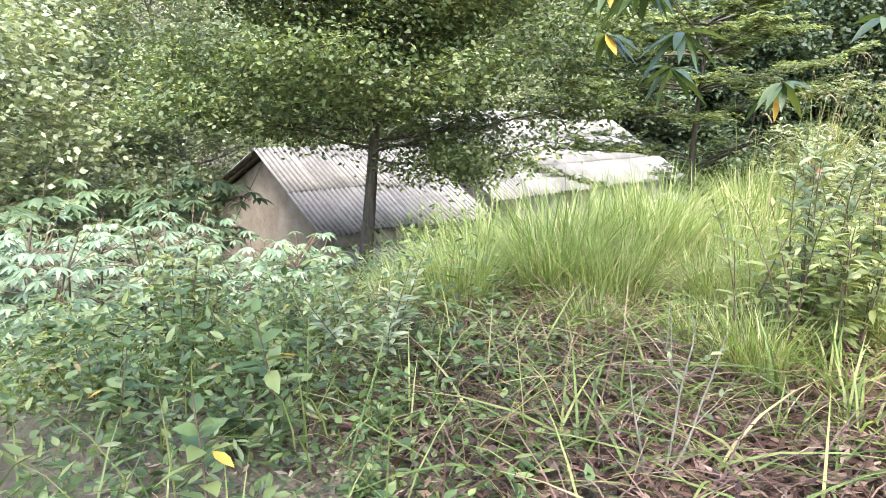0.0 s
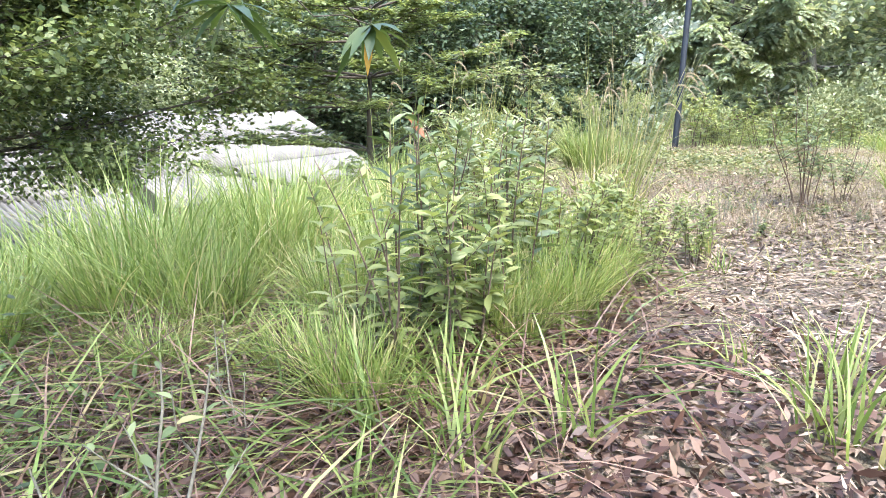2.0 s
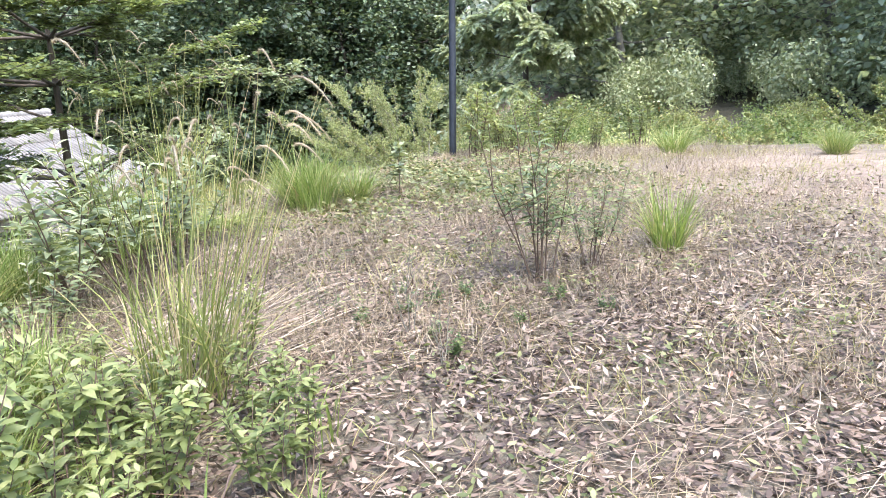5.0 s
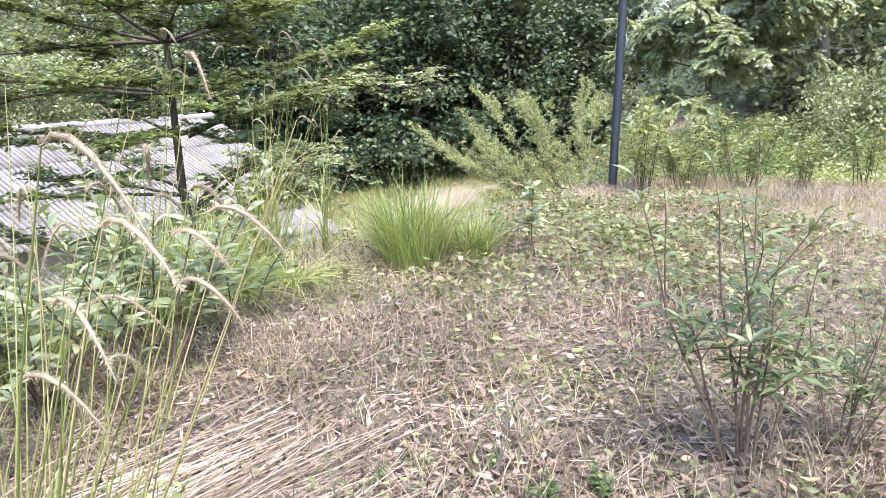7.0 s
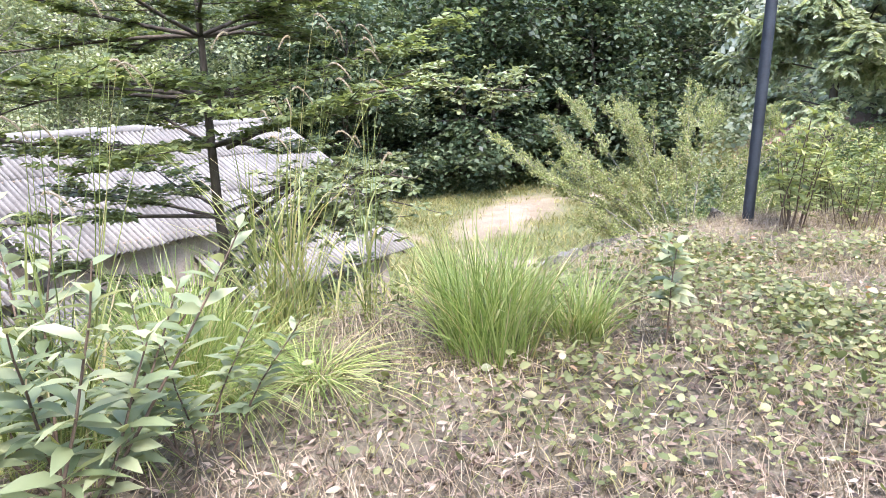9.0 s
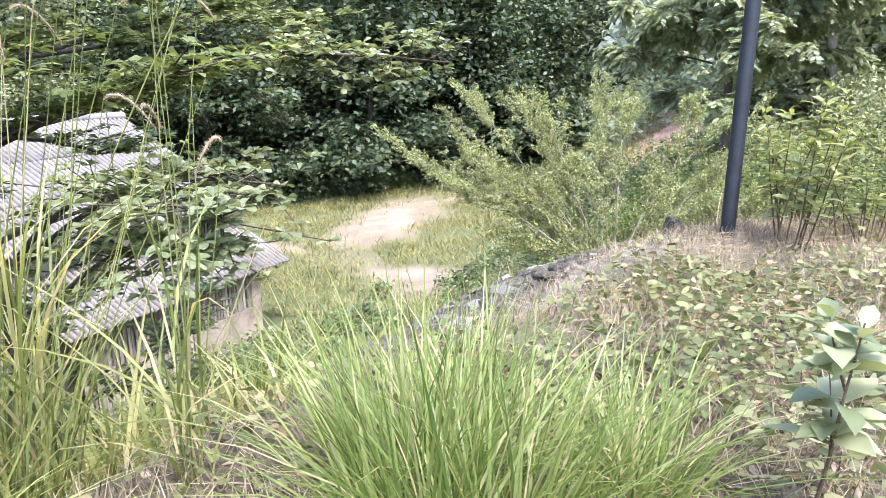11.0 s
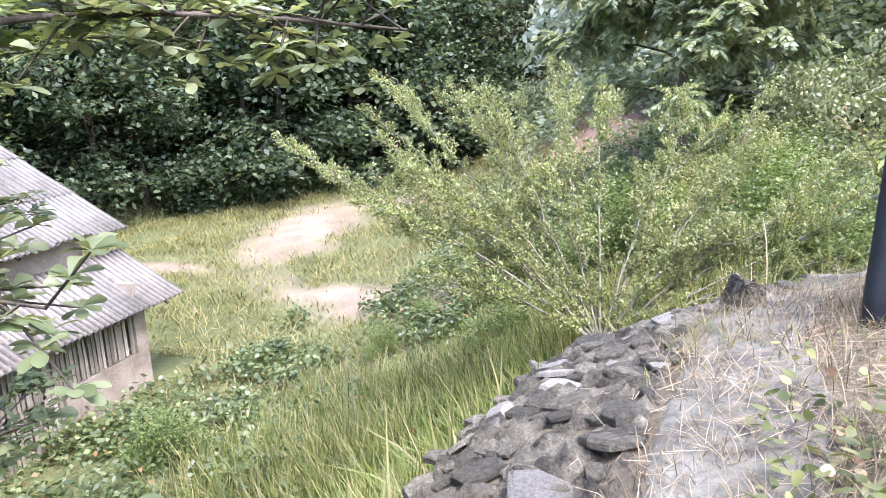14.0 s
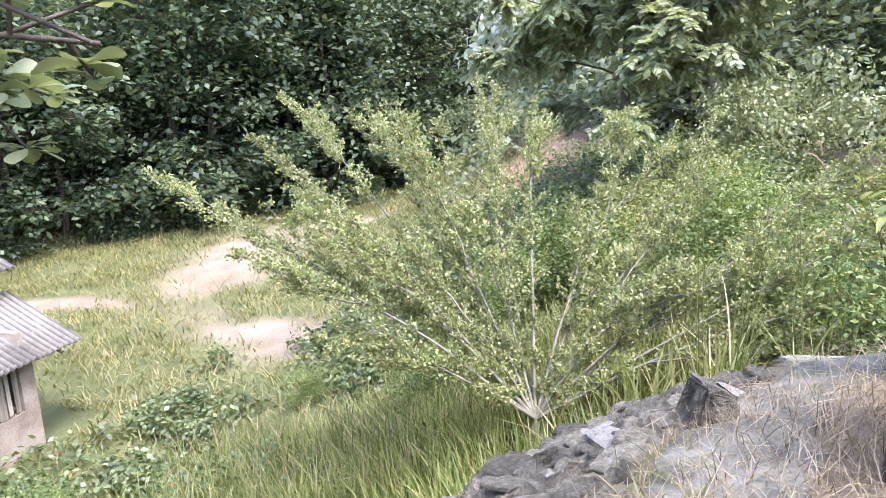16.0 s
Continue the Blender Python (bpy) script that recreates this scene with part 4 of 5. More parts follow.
# each spray is a drooping frond of paired leaflets
nf, nl = 4, 26
for _ in range(nf):
    Of = unit(O + rng.normal(size=O.shape) * 0.5 - [0, 0, 0.1])
    fl = rng.uniform(0.35, 0.6, len(C))
    for k in range(nl):
        u = (k // 2 + 1) / (nl / 2)
        P = C + Of * (fl * u)[:, None] - np.array([0, 0, 0.35]) * (fl * u * u)[:, None]
        side = unit(np.cross(Of, [0, 0, 1.0])) * (1 if k % 2 else -1)
        D = unit(side * 0.9 + Of * 0.5 - np.array([0, 0, 0.45]) + rng.normal(size=Of.shape) * 0.15)
        rhombs(cb, P, D, frames_for(D, 0.35), 0.19 * rng.uniform(0.8, 1.2, len(C)), 0.052)
tree("feathery_tree", (-1.3, 30.0), "tall legume tree with pale feathery drooping fronds", tb.mesh("trunk", M["bark"]), cb.mesh("crown", M["leaf_feather"]))


rng = np.random.default_rng(106)
# ---- great spreading shrub at the wall's foot ----
def spray_shrub(loc, label, tips, extra, size=1.0, turn=0.0, per=58, twig=44, leaf=(0.06, 0.017), rise=0.2):
    t = thing("spreading_shrub", (*loc, float(land(*loc)) - 0.05), label, "shrub")
    t.scale, t.rotation_euler[2] = (size,) * 3, turn
    sb, lb = Bag(), Bag()
    ends = [np.array(e, float) for e in tips]
    for i in range(extra):
        a, el, ln = i * 2.4 + rng.uniform(-0.3, 0.3), radians(rng.uniform(6, 36)), rng.uniform(3.0, 4.7)
        ends.append(np.array([math.cos(a) * math.cos(el), math.sin(a) * math.cos(el), math.sin(el) + 0.08]) * ln)
    runs = []
    hub = np.array([0, 0, rise])
    for i in range(5):
        a = i * 1.26
        tube(sb, [[math.cos(a) * 0.1, math.sin(a) * 0.1, -0.1], [math.cos(a) * 0.06, math.sin(a) * 0.06, rise * 0.5], hub], [0.03, 0.026, 0.02], 6)
    for e in ends:
        u = np.linspace(0, 1, 13)[:, None]
        sag = np.array([0, 0, 1.0]) * 0.35 * np.sin(np.pi * u) * rng.uniform(0.2, 1.0)
        pts = hub * (1 - u) + e * u + sag * 0.6 + np.cumsum(rng.normal(size=(13, 3)) * 0.03, 0) * u
        tube(sb, pts, np.linspace(0.019, 0.0035, 13), 5)
        runs.append((pts, 0.07))
        for _ in range(3):
            j = int(rng.integers(4, 10))
            d = unit(unit(e - hub) + unit(rng.normal(size=3) * [1, 1, 0.5]) * 0.38) * np.linalg.norm(e) * (1 - j / 12) * rng.uniform(0.5, 0.85)
            p2 = pts[j] + d * u + np.array([0, 0, -0.08]) * np.sin(np.pi * u)
            tube(sb, p2, np.linspace(0.01, 0.003, 13), 4)
            runs.append((p2, 0.1))
    for pts, s0 in runs:
        along = pts[-1] - pts[0]
        for q in range(int(twig * np.linalg.norm(along) / 4.0) + 4):
            s = rng.uniform(s0, 1.0)
            j = min(int(s * 12), 11)
            b0 = pts[j] + (pts[j + 1] - pts[j]) * (s * 12 - j)
            d = unit(along)
            sd = unit(np.cross(d, rng.normal(size=3)))
            tl = (0.1 + 0.2 * math.sin(math.pi * min(s, 0.93))) * rng.uniform(0.5, 1.0)
            te = b0 + (d * 0.8 + sd * np.array([0.8, 0.8, 0.45]) + np.array([0, 0, 0.08])) * tl
            tube(sb, [b0, (b0 + te) / 2, te], [0.004, 0.003, 0.002], 3)
            k = int(per * (0.5 + tl))
            f = rng.uniform(0.0, 1, k)[:, None]
            P = b0 + (te - b0) * f + rng.normal(size=(k, 3)) * 0.022
            D = unit(unit(te - b0) * 0.6 + rng.normal(size=(k, 3)) * 0.7 + [0, 0, 0.2])
            rhombs(lb, P, D, frames_for(D, 0.5), leaf[0] * rng.uniform(0.6, 1.2, k), leaf[1])
    part("branchwork", sb, M["stem_pale"], t, "pale grey stems")
    part("foliage", lb, M["leaf_spray"], t)
    return t


bx, by = -2.45, 19.85
bz = float(land(bx, by))
tips = [(-6.75, 23.78, 1.85), (-6.96, 20.83, 0.71), (-5.6, 20.74, 1.17), (-5.45, 23.72, 1.59), (-3.65, 23.9, 1.75), (-4.6, 22.5, 1.35), (-5.2, 19.4, 0.2), (-1.3, 22.6, 1.2), (0.5, 21.6, 0.3), (-6.2, 22.2, 0.9), (-5.0, 20.2, 0.6), (-4.2, 21.6, 1.45), (0.9, 20.4, -0.3), (1.5, 20.7, 0.7), (1.1, 21.5, 1.0), (-0.3, 23.4, 1.0), (-2.75, 22.0, 1.5), (-4.3, 19.2, -0.5), (-3.9, 20.7, 0.25), (-1.2, 20.3, -0.2), (-1.0, 21.2, 0.45), (-3.2, 21.1, 0.6), (-1.9, 21.3, 0.7), (-4.7, 20.9, 0.1), (-0.6, 20.6, 0.1)]
spray_shrub((bx, by), "great sprawling shrub with pale stems and small yellow-green leaves", [(a - bx, b_ - by, c - bz) for a, b_, c in tips], 0, per=46, leaf=(0.048, 0.0135), rise=0.7, twig=52)
for k, (x, y, s, a) in enumerate(((3.2, 22.4, 0.7, 1.0), (6.4, 21.4, 0.75, 2.0), (9.6, 23.0, 0.85, 4.0))):
    spray_shrub((x, y), "feathery pale green shrub at the terrace's end", [], 16, s, a, per=34, twig=15, leaf=(0.11, 0.03))

rng = np.random.default_rng(107)
# ---- woods: dark trees along the yard, forest on the slopes ----
dark = []
for k in range(3):
    tb, cb = tree_meshes(12.5, 0.24, 4.4, 1.2, 30, (0.38, 0.125), 13, 9, spread=0.6, flat=0.75, low_droop=0.5)
    dark.append((tb.mesh("trunk", M["bark"]), cb.mesh("crown", M["leaf_dark"])))
slope = []
for k in range(3):
    tb, cb = tree_meshes(11.0 + k * 2, 0.18, 3.5, 1.0, 30, (0.33, 0.11), 12, 10, spread=0.6, flat=0.75, low_droop=0.35)
    slope.append((tb.mesh("trunk", M["bark_grey"]), cb.mesh("crown", M["leaf_forest_hazy"])))
far = []
for k in range(3):
    tb, cb = tree_meshes(11.0 + k * 2, 0.2, 3.9, 0.9, 26, (0.52, 0.17), 10, 7, spread=0.68, flat=0.75, low_droop=0.35)
    far.append((tb.mesh("trunk", M["bark_grey"]), cb.mesh("crown", M["leaf_forest_hazy"])))
hut_trees = []
for k in range(3):
    tb, cb = tree_meshes(10.5 + k * 2, 0.17, 3.6, 0.9, 30, (0.2, 0.066), 12, 24, spread=0.5, flat=0.7, low_droop=0.35)
    hut_trees.append((tb.mesh("trunk", M["bark_grey"]), cb.mesh("crown", M["leaf_lush"])))
r = np.random.default_rng(5)
spots = []
for k in range(11):
    f = k / 10
    spots.append((-34.5 + 24 * f + r.normal(0, 0.7), 34.0 + 30 * f + r.normal(0, 0.7)))
for k in range(9):
    f = k / 8
    spots.append((-40 + 24 * f + r.normal(0, 1), 40 + 29 * f + r.normal(0, 1)))
for k, (x, y) in enumerate(spots):
    tm, cm = dark[k % 3]
    tree("jungle_tree", (x, y), "dark leafy jungle tree hung with creepers at the yard's edge", tm, cm, r.uniform(0, 6.28), r.uniform(0.85, 1.15), "trees along the yard")
spots = [(-26.5, 6.0), (-27, 12), (-26, 18), (-27.5, 24), (-29, 30), (-25, 0), (-21, -3), (-33, 4), (-34, 12), (-35, 20), (-37, 27), (-28, -6), (-16.5, 1.0), (-20, 1.0), (-22.5, 4.5), (-18.5, -3.0), (-24.5, 9.0)]
for x0, x1, y0, n in ((-8, 24, 46, 5), (9, 30, 36, 5), (-6, 4, 38, 3)):
    spots += [(x0 + (x1 - x0) * (k + 0.5) / n + r.normal(0, 1.0), y0 + r.normal(0, 1.6)) for k in range(n)]
spots += [(15, 26), (19, 22), (20, 15), (22, 8), (14, 31), (-24, 62), (-30, 55), (-36, 50), (-33, 66)]
spots = [q for q in spots if math.hypot((q[0] + 4.4) / 5.6, (q[1] - 41) / 9.0) > 1]
for k, (x, y) in enumerate(spots):
    tm, cm = (hut_trees if x < -10 and y < 34 else far if y > 50 or x < -10 else slope)[k % 3]
    tree("forest_tree", (x, y), "broad-leaved forest tree on the slope behind", tm, cm, r.uniform(0, 6.28), r.uniform(0.8, 1.2), "forest trees on the slopes")

# the wooded hill that closes the view: crown against crown
hb, scrub = Bag(), Bag()
crowns = [(x, y, r.uniform(1.1, 1.9), scrub) for x, y in np.column_stack([r.uniform(-16, 26, 120), r.uniform(42, 51, 120)]) if math.hypot((x + 4.4) / 4.4, (y - 41) / 9.0) > 1 and x > -9 + (51 - y) * 0.6]
crowns += [(x, y, r.uniform(0.8, 1.4), scrub) for x, y in np.column_stack([r.uniform(2.0, 26, 120), r.uniform(29.5, 43, 120)])]
crowns += [(x + r.normal(0, 0.9), y + r.normal(0, 0.9), r.uniform(1.9, 3.2), hb) for y in np.arange(50, 92, 3.4) for x in np.arange(-32 + (y * 1.7) % 3.4, 48, 3.7) if x > -7]
for cx, cy, cr, bag_ in crowns:
    c = np.array([cx, cy, float(land(cx, cy)) + cr * r.uniform(0.7, 1.5)])
    n = 420 if cy < 66 else 300
    lobes = c + rand_dirs(7, 0.4) * cr * 0.62
    Nn = rand_dirs(n, 0.25)
    q = lobes[rng.integers(0, 7, n)] + Nn * cr * 0.48 * rng.uniform(0.75, 1.05, n)[:, None]
    Nn = unit(Nn + rng.normal(size=(n, 3)) * 0.45)
    D = unit(np.cross(Nn, rng.normal(size=(n, 3))) + [0, 0, -0.35])
    size_ = cr if bag_ is hb else cr * 0.7
    rhombs(bag_, q, D, Nn, size_ * rng.uniform(0.13, 0.24, n), size_ * 0.05)
tagged(part("hillside_woods", hb, M["leaf_hill_hazy"]), "wooded hillside, crown against crown, haze in its grey-green leaf colour, behind the terrace", "woods", kind="stuff")

tagged(part("scrub", scrub, M["leaf_lush"]), "pale green scrub at the foot of the hill", "scrub", kind="stuff")

rng = np.random.default_rng(108)
# ---- bushes: below the woods, at the terrace's end, on the bank ----
def bush_meshes(n, rr, hh, leaf, mat, per=26):
    sb, lb = Bag(), Bag()
    C = []
    for i in range(n):
        a, el = rng.uniform(0, 6.28), rng.uniform(0.25, 1.4)
        e = np.array([math.cos(a) * math.cos(el) * rr, math.sin(a) * math.cos(el) * rr, math.sin(el) * hh]) * rng.uniform(0.6, 1.05)
        lp, lr = limb((0, 0, -0.05), e, float(np.linalg.norm(e)), 0.014, 0.003, 5, 0.12)
        tube(sb, lp, lr, 4)
        C += [lp[2], lp[3], lp[4], lp[5], lp[5]]
    leaves_round(lb, np.array(C), per, 0.17 * rr, 0.13 * hh, *leaf)
    return sb.mesh("stems", M["stem_brown"]), lb.mesh("leaves", M[mat])


bush_a = bush_meshes(18, 1.1, 1.4, (0.075, 0.019), "leaf_fresh", 90)
bush_b = bush_meshes(18, 1.2, 1.2, (0.075, 0.019), "leaf_spray", 90)
bush_c = bush_meshes(14, 1.0, 1.2, (0.2, 0.06), "leaf_weed")
bush_d = bush_meshes(20, 1.6, 2.0, (0.24, 0.07), "leaf_dark")
for k, (x, y) in enumerate([(0.6, 19.6), (1.9, 19.3), (3.2, 19.6), (4.6, 19.2), (6.0, 19.6), (7.5, 19.2), (9.0, 19.0), (10.5, 18.0), (0.2, 21.5), (2.5, 21.2), (5.0, 21.8), (8.0, 21.5), (-0.2, 24), (3, 25), (6, 25.5), (9.5, 25), (0.6, 27), (4, 28.5), (-2.6, 27.5), (11.5, 20), (13, 16), (8, 29), (-2.0, 26.2), (-0.7, 25.4), (0.4, 25.8), (-1.2, 28.4), (1.2, 23.6), (0.2, 28.8)]):
    weed((x, y), "leafy green bush at the terrace's end", (bush_a, bush_b)[k % 2], r.uniform(0, 6.28), r.uniform(0.85, 1.25), "bushes at the terrace's end", "bush", "bush")
for k in range(17):
    f = k / 16
    weed((-32.5 + 23.5 * f + r.normal(0, 0.6), 34.5 + 27.0 * f + r.normal(0, 0.6)), "low leafy undergrowth bush before the dark trees", (bush_c, bush_d)[k % 2], r.uniform(0, 6.28), r.uniform(0.7, 1.1), "bushes along the wood's edge", "bush", "bush")
for k, (x, y, s) in enumerate([(-6.2, 24.4, 0.5), (-8.0, 26.5, 0.5), (-9.6, 24.9, 0.5), (-7.2, 27.6, 0.5), (-10.6, 26.4, 0.55), (-4.2, 23.6, 0.9), (-5.6, 28.4, 0.9), (-3.6, 26.2, 1.0), (-9.4, 18.2, 0.9), (-10.2, 21.5, 0.8), (-8.6, 11.0, 0.8), (-6.2, 10.2, 0.8), (-9.2, 14.3, 0.9), (-11.0, 12.8, 2.0), (-10.6, 15.3, 1.7), (-6.5, 6.4, 1.55), (-5.9, 5.5, 1.2), (-7.2, 7.2, 1.6)]):
    weed((x, y), "tangled leafy bush on the bank below the terrace", (bush_c, bush_a)[k % 2], r.uniform(0, 6.28), s, "bushes on the bank", "bush", "bush")


rng = np.random.default_rng(109)
# hand-leaved shrubs beside the hut
def palmate_meshes(stems, h, ll, lw, crowns, mat):
    sb, lb = Bag(), Bag()
    for i in range(stems):
        a = i * 2.4
        sp, sr = limb((math.cos(a) * 0.1, math.sin(a) * 0.1, -0.05), (math.cos(a) * 0.35, math.sin(a) * 0.35, 1), h * rng.uniform(0.7, 1.0), 0.016, 0.006, 7, 0.08)
        tube(sb, sp, sr, 5)
        for q in range(crowns):
            s = rng.uniform(0.45, 1.0)
            j = min(int(s * 7), 6)
            b0 = sp[j]
            d = unit(np.array([rng.normal(), rng.normal(), 0.35]))
            e = b0 + d * rng.uniform(0.2, 0.45)
            tube(sb, [b0, (b0 + e) / 2 + [0, 0, 0.02], e], [0.004, 0.003, 0.003], 4)
            k = 7
            th = np.linspace(-1.15, 1.15, k)
            s1 = unit(np.cross(d, [0, 0, 1.0]))
            hd = unit(d * [1, 1, 0])
            D = unit(hd[None] * np.cos(th * 1.5)[:, None] + s1[None] * np.sin(th * 1.5)[:, None] + [0, 0, -0.15])
            ribbons(lb, np.repeat(e[None], k, 0), D, frames_for(D, 0.15), ll * (1.0 - 0.35 * np.abs(th) / 1.15), lw, LEAF, -np.array([0, 0, 0.3]) * np.ones((k, 1)), 0.2)
    return sb.mesh("stems", M["stem_brown"]), lb.mesh("leaves", M[mat])


cass = palmate_meshes(8, 2.5, 0.13, 0.017, 46, "leaf_cassava")
for x, y, s, a in ((-6.2, 0.6, 1.35, 0), (-6.6, 1.7, 1.4, 1), (-7.2, 2.7, 1.35, 2), (-7.8, 0.9, 1.7, 3), (-8.3, 2.2, 1.7, 4), (-5.4, -0.3, 1.2, 5), (-7.0, -0.7, 1.5, 2.5)):
    weed((x, y), "pale green hand-leaved cassava shrub on the bank", cass, a, s, "cassava shrubs", "cassava_shrub")
big = palmate_meshes(11, 5.4, 0.3, 0.045, 60, "leaf_bigtree")
for x, y, s, a in ((-10.5, 0.4, 1.15, 0), (-12.2, 2.6, 1.2, 2), (-11.0, -1.8, 1.2, 4)):
    weed((x, y), "tall big-leaved tree with drooping hand-shaped leaves", big, a, s, "big-leaved trees", "big_leaved_tree", "tree")

rng = np.random.default_rng(110)
# ---- plants on the terrace ----
lance_a = weed_meshes(7, 1.35, 0.14, 0.019, 32, 0.16, "stem_brown", "leaf_weed", 0.2, 0.12)
lance_f = weed_meshes(5, 1.3, 0.13, 0.018, 22, 0.18, "stem_brown", "leaf_shoot", 0.25, 0.12)
lance_b = weed_meshes(8, 1.35, 0.12, 0.0095, 20, 0.27, "stem_brown", "leaf_weed", 0.4, 0.09, branch=3)
lance_c = weed_meshes(7, 1.25, 0.135, 0.02, 32, 0.42, "stem_brown", "leaf_lush", 0.35, 0.16)
lance_d = weed_meshes(1, 0.75, 0.14, 0.034, 16, 0.1, "stem_brown", "leaf_lush", 0.45, 0.01, branch=2)
lance_e = weed_meshes(11, 1.15, 0.12, 0.021, 22, 0.26, "stem_brown", "leaf_shoot", 0.25, 0.25, branch=1)
broad_w = weed_meshes(7, 0.75, 0.12, 0.033, 17, 0.4, "stem_brown", "leaf_broad", 0.15, 0.14)
t = weed((-0.3, 3.55), "tall upright weed shrub with a rust-red shoot tip", lance_a, 0.4, 1.0)
rb = Bag()
D = rand_dirs(5, 0.6)
ribbons(rb, np.array([[0.02, 0.05, 1.18]] * 5), D, frames_for(D, 0.3), 0.075, 0.02, LEAF, None, 0.25)
part("red_leaves", rb, M["leaf_red"], t, "rust-red young leaves")
weed((-0.02, 4.05), "tall upright weed shrub in the dry grass", lance_a, 2.0, 0.98)
for k, (x, y, s) in enumerate([(-0.05, 3.05, 0.95), (0.1, 3.4, 0.9), (-0.45, 3.15, 0.85), (0.2, 4.6, 0.7)]):
    weed((x, y), "upright weed shrub beside the path", (lance_f, lance_e)[k % 2], k * 1.9, s, "upright weed shrubs")
weed((1.58, 8.8), "open thin-stemmed shrub with narrow leaves", lance_b, 0.0, 1.0)
weed((1.95, 9.0), "small narrow-leaved shrub beside a larger one", lance_b, 2.2, 0.6)
weed((-1.6, 8.4), "spreading weed shrub with lance leaves", lance_c, 0.0, 1.25)
weed((-2.2, 8.9), "spreading weed shrub with lance leaves on the terrace edge", lance_c, 1.6, 1.25)
weed((-2.1, 8.0), "spreading weed shrub with lance leaves beside the path", lance_c, 4.0, 1.15)
weed((-0.22, 17.2), "leafy young plant near the foot of the pole", lance_d, 1.2, 0.8, name="sapling")
weed((-1.95, 9.35), "weed shrub with pale lance leaves beside a tussock", lance_c, 2.7, 0.85)
weed((-0.45, 11.6), "single-stemmed sapling with broad pale leaves", lance_d, 0.0, 1.0, name="sapling")
for x, y, s in ((-0.35, 15.9, 1.15), (0.25, 16.3, 0.8), (0.95, 16.9, 1.05), (1.7, 17.3, 0.7), (-0.1, 17.2, 0.95), (2.5, 17.6, 0.9)):
    weed((x, y), "bushy yellow-green shrub near the pole", lance_e, x * 3, s, "shrubs near the pole")
for k, (x, y, s) in enumerate([(-0.95, 0.75, 0.6), (-1.6, 1.5, 0.6), (-1.9, 0.6, 1.1), (-2.3, 1.4, 0.8), (-1.2, 0.2, 0.8), (-2.7, 0.4, 1.3), (-2.9, 1.3, 1.2), (-3.4, 0.9, 1.4), (-2.0, -0.2, 1.0), (-3.2, 0.0, 1.4), (-0.6, 0.4, 0.5), (-3.9, 1.6, 1.5), (-4.4, 0.6, 1.7), (-4.7, 1.9, 1.7), (-4.2, -0.4, 1.6), (-1.5, 1.1, 0.9), (-2.5, 1.0, 1.1), (-0.3, 6.6, 0.45), (0.15, 6.2, 0.5), (-1.6, 7.2, 0.8), (-2.3, 6.4, 0.9)]):
    weed((x, y), "broad-leaved green weed in the undergrowth", (broad_w, lance_e, broad_w, lance_c)[k % 4] if s > 0.7 else broad_w, k * 1.3, min(s, 0.95) * (0.5 if x < -1.8 and 0.5 < y < 2 else 0.8), "weeds in the undergrowth")
for k, (x, y, s) in enumerate([(0.1, 6.05, 0.5), (-0.35, 6.2, 0.5), (-0.1, 5.85, 0.55), (0.5, 6.35, 0.45), (0.3, 5.3, 0.7), (0.0, 5.0, 0.8), (0.55, 5.25, 0.5), (0.85, 5.9, 0.5), (0.35, 5.7, 0.6), (-0.4, 5.3, 0.7), (0.0, 6.9, 0.5), (-0.6, 5.9, 0.7)]):
    weed((x, y), "low yellow-green seedling weed in the leaf litter", lance_e, k * 2.0, s, "seedling weeds")
for k, (x, y) in enumerate([(0.2, 8.05), (0.75, 7.95), (1.1, 8.3), (1.05, 7.6), (1.55, 7.85), (0.9, 8.15), (1.3, 8.0), (0.5, 7.75), (1.75, 8.3), (0.6, 8.35), (2.1, 8.1), (1.25, 7.35)]):
    weed((x, y), "tiny green seedling in the leaf litter", broad_w, k * 1.7, 0.16 + 0.04 * (k % 3), "tiny seedlings")
stick = weed_meshes(3, 0.85, 0.05, 0.01, 3, 0.35, "stem_pale", "leaf_weed", 0.8, 0.05, branch=2)
for k, (x, y, s) in enumerate([(0.1, 1.35, 1.0), (-0.3, 2.2, 0.7), (0.9, 7.6, 0.6), (0.6, 8.3, 0.6), (1.2, 7.2, 0.55), (0.3, 7.7, 0.5)]):
    weed((x, y), "dry bare twiggy stem", stick, k * 1.7, s, "dry twigs", "dry_twig", "twig")

big_tuft = tuft_mesh(460, 0.3, 1.12, 0.0055, 0.33, "grass_green", 0.22)
mid_tuft = tuft_mesh(300, 0.2, 0.85, 0.005, 0.4, "grass_green")
up_tuft = tuft_mesh(230, 0.11, 0.72, 0.0045, 0.2, "grass_green", 0.22)
wide_tuft = tuft_mesh(16, 0.16, 0.85, 0.012, 0.22, "grass_green", 0.16)
dead_tuft = tuft_mesh(150, 0.22, 0.4, 0.004, 0.9, "straw", 0.8, "dry_blades")
tuft((-1.3, 10.98), "large bright green grass tussock", big_tuft, dead_tuft, size=0.86)
tuft((-1.55, 11.25), "large bright green grass tussock", big_tuft, None, turn=1.2, size=0.76)
tuft((-0.95, 11.5), "bright green grass tussock", mid_tuft, None, turn=2.2, size=0.8)
tuft((2.57, 9.6), "small upright grass tussock with straw at its foot", up_tuft, dead_tuft)
tuft((3.05, 16.1), "yellowish grass tussock on dry ground", mid_tuft, dead_tuft, size=0.85)
tuft((5.5, 15.8), "yellowish grass tussock on dry ground", mid_tuft, dead_tuft, turn=1, size=0.8)
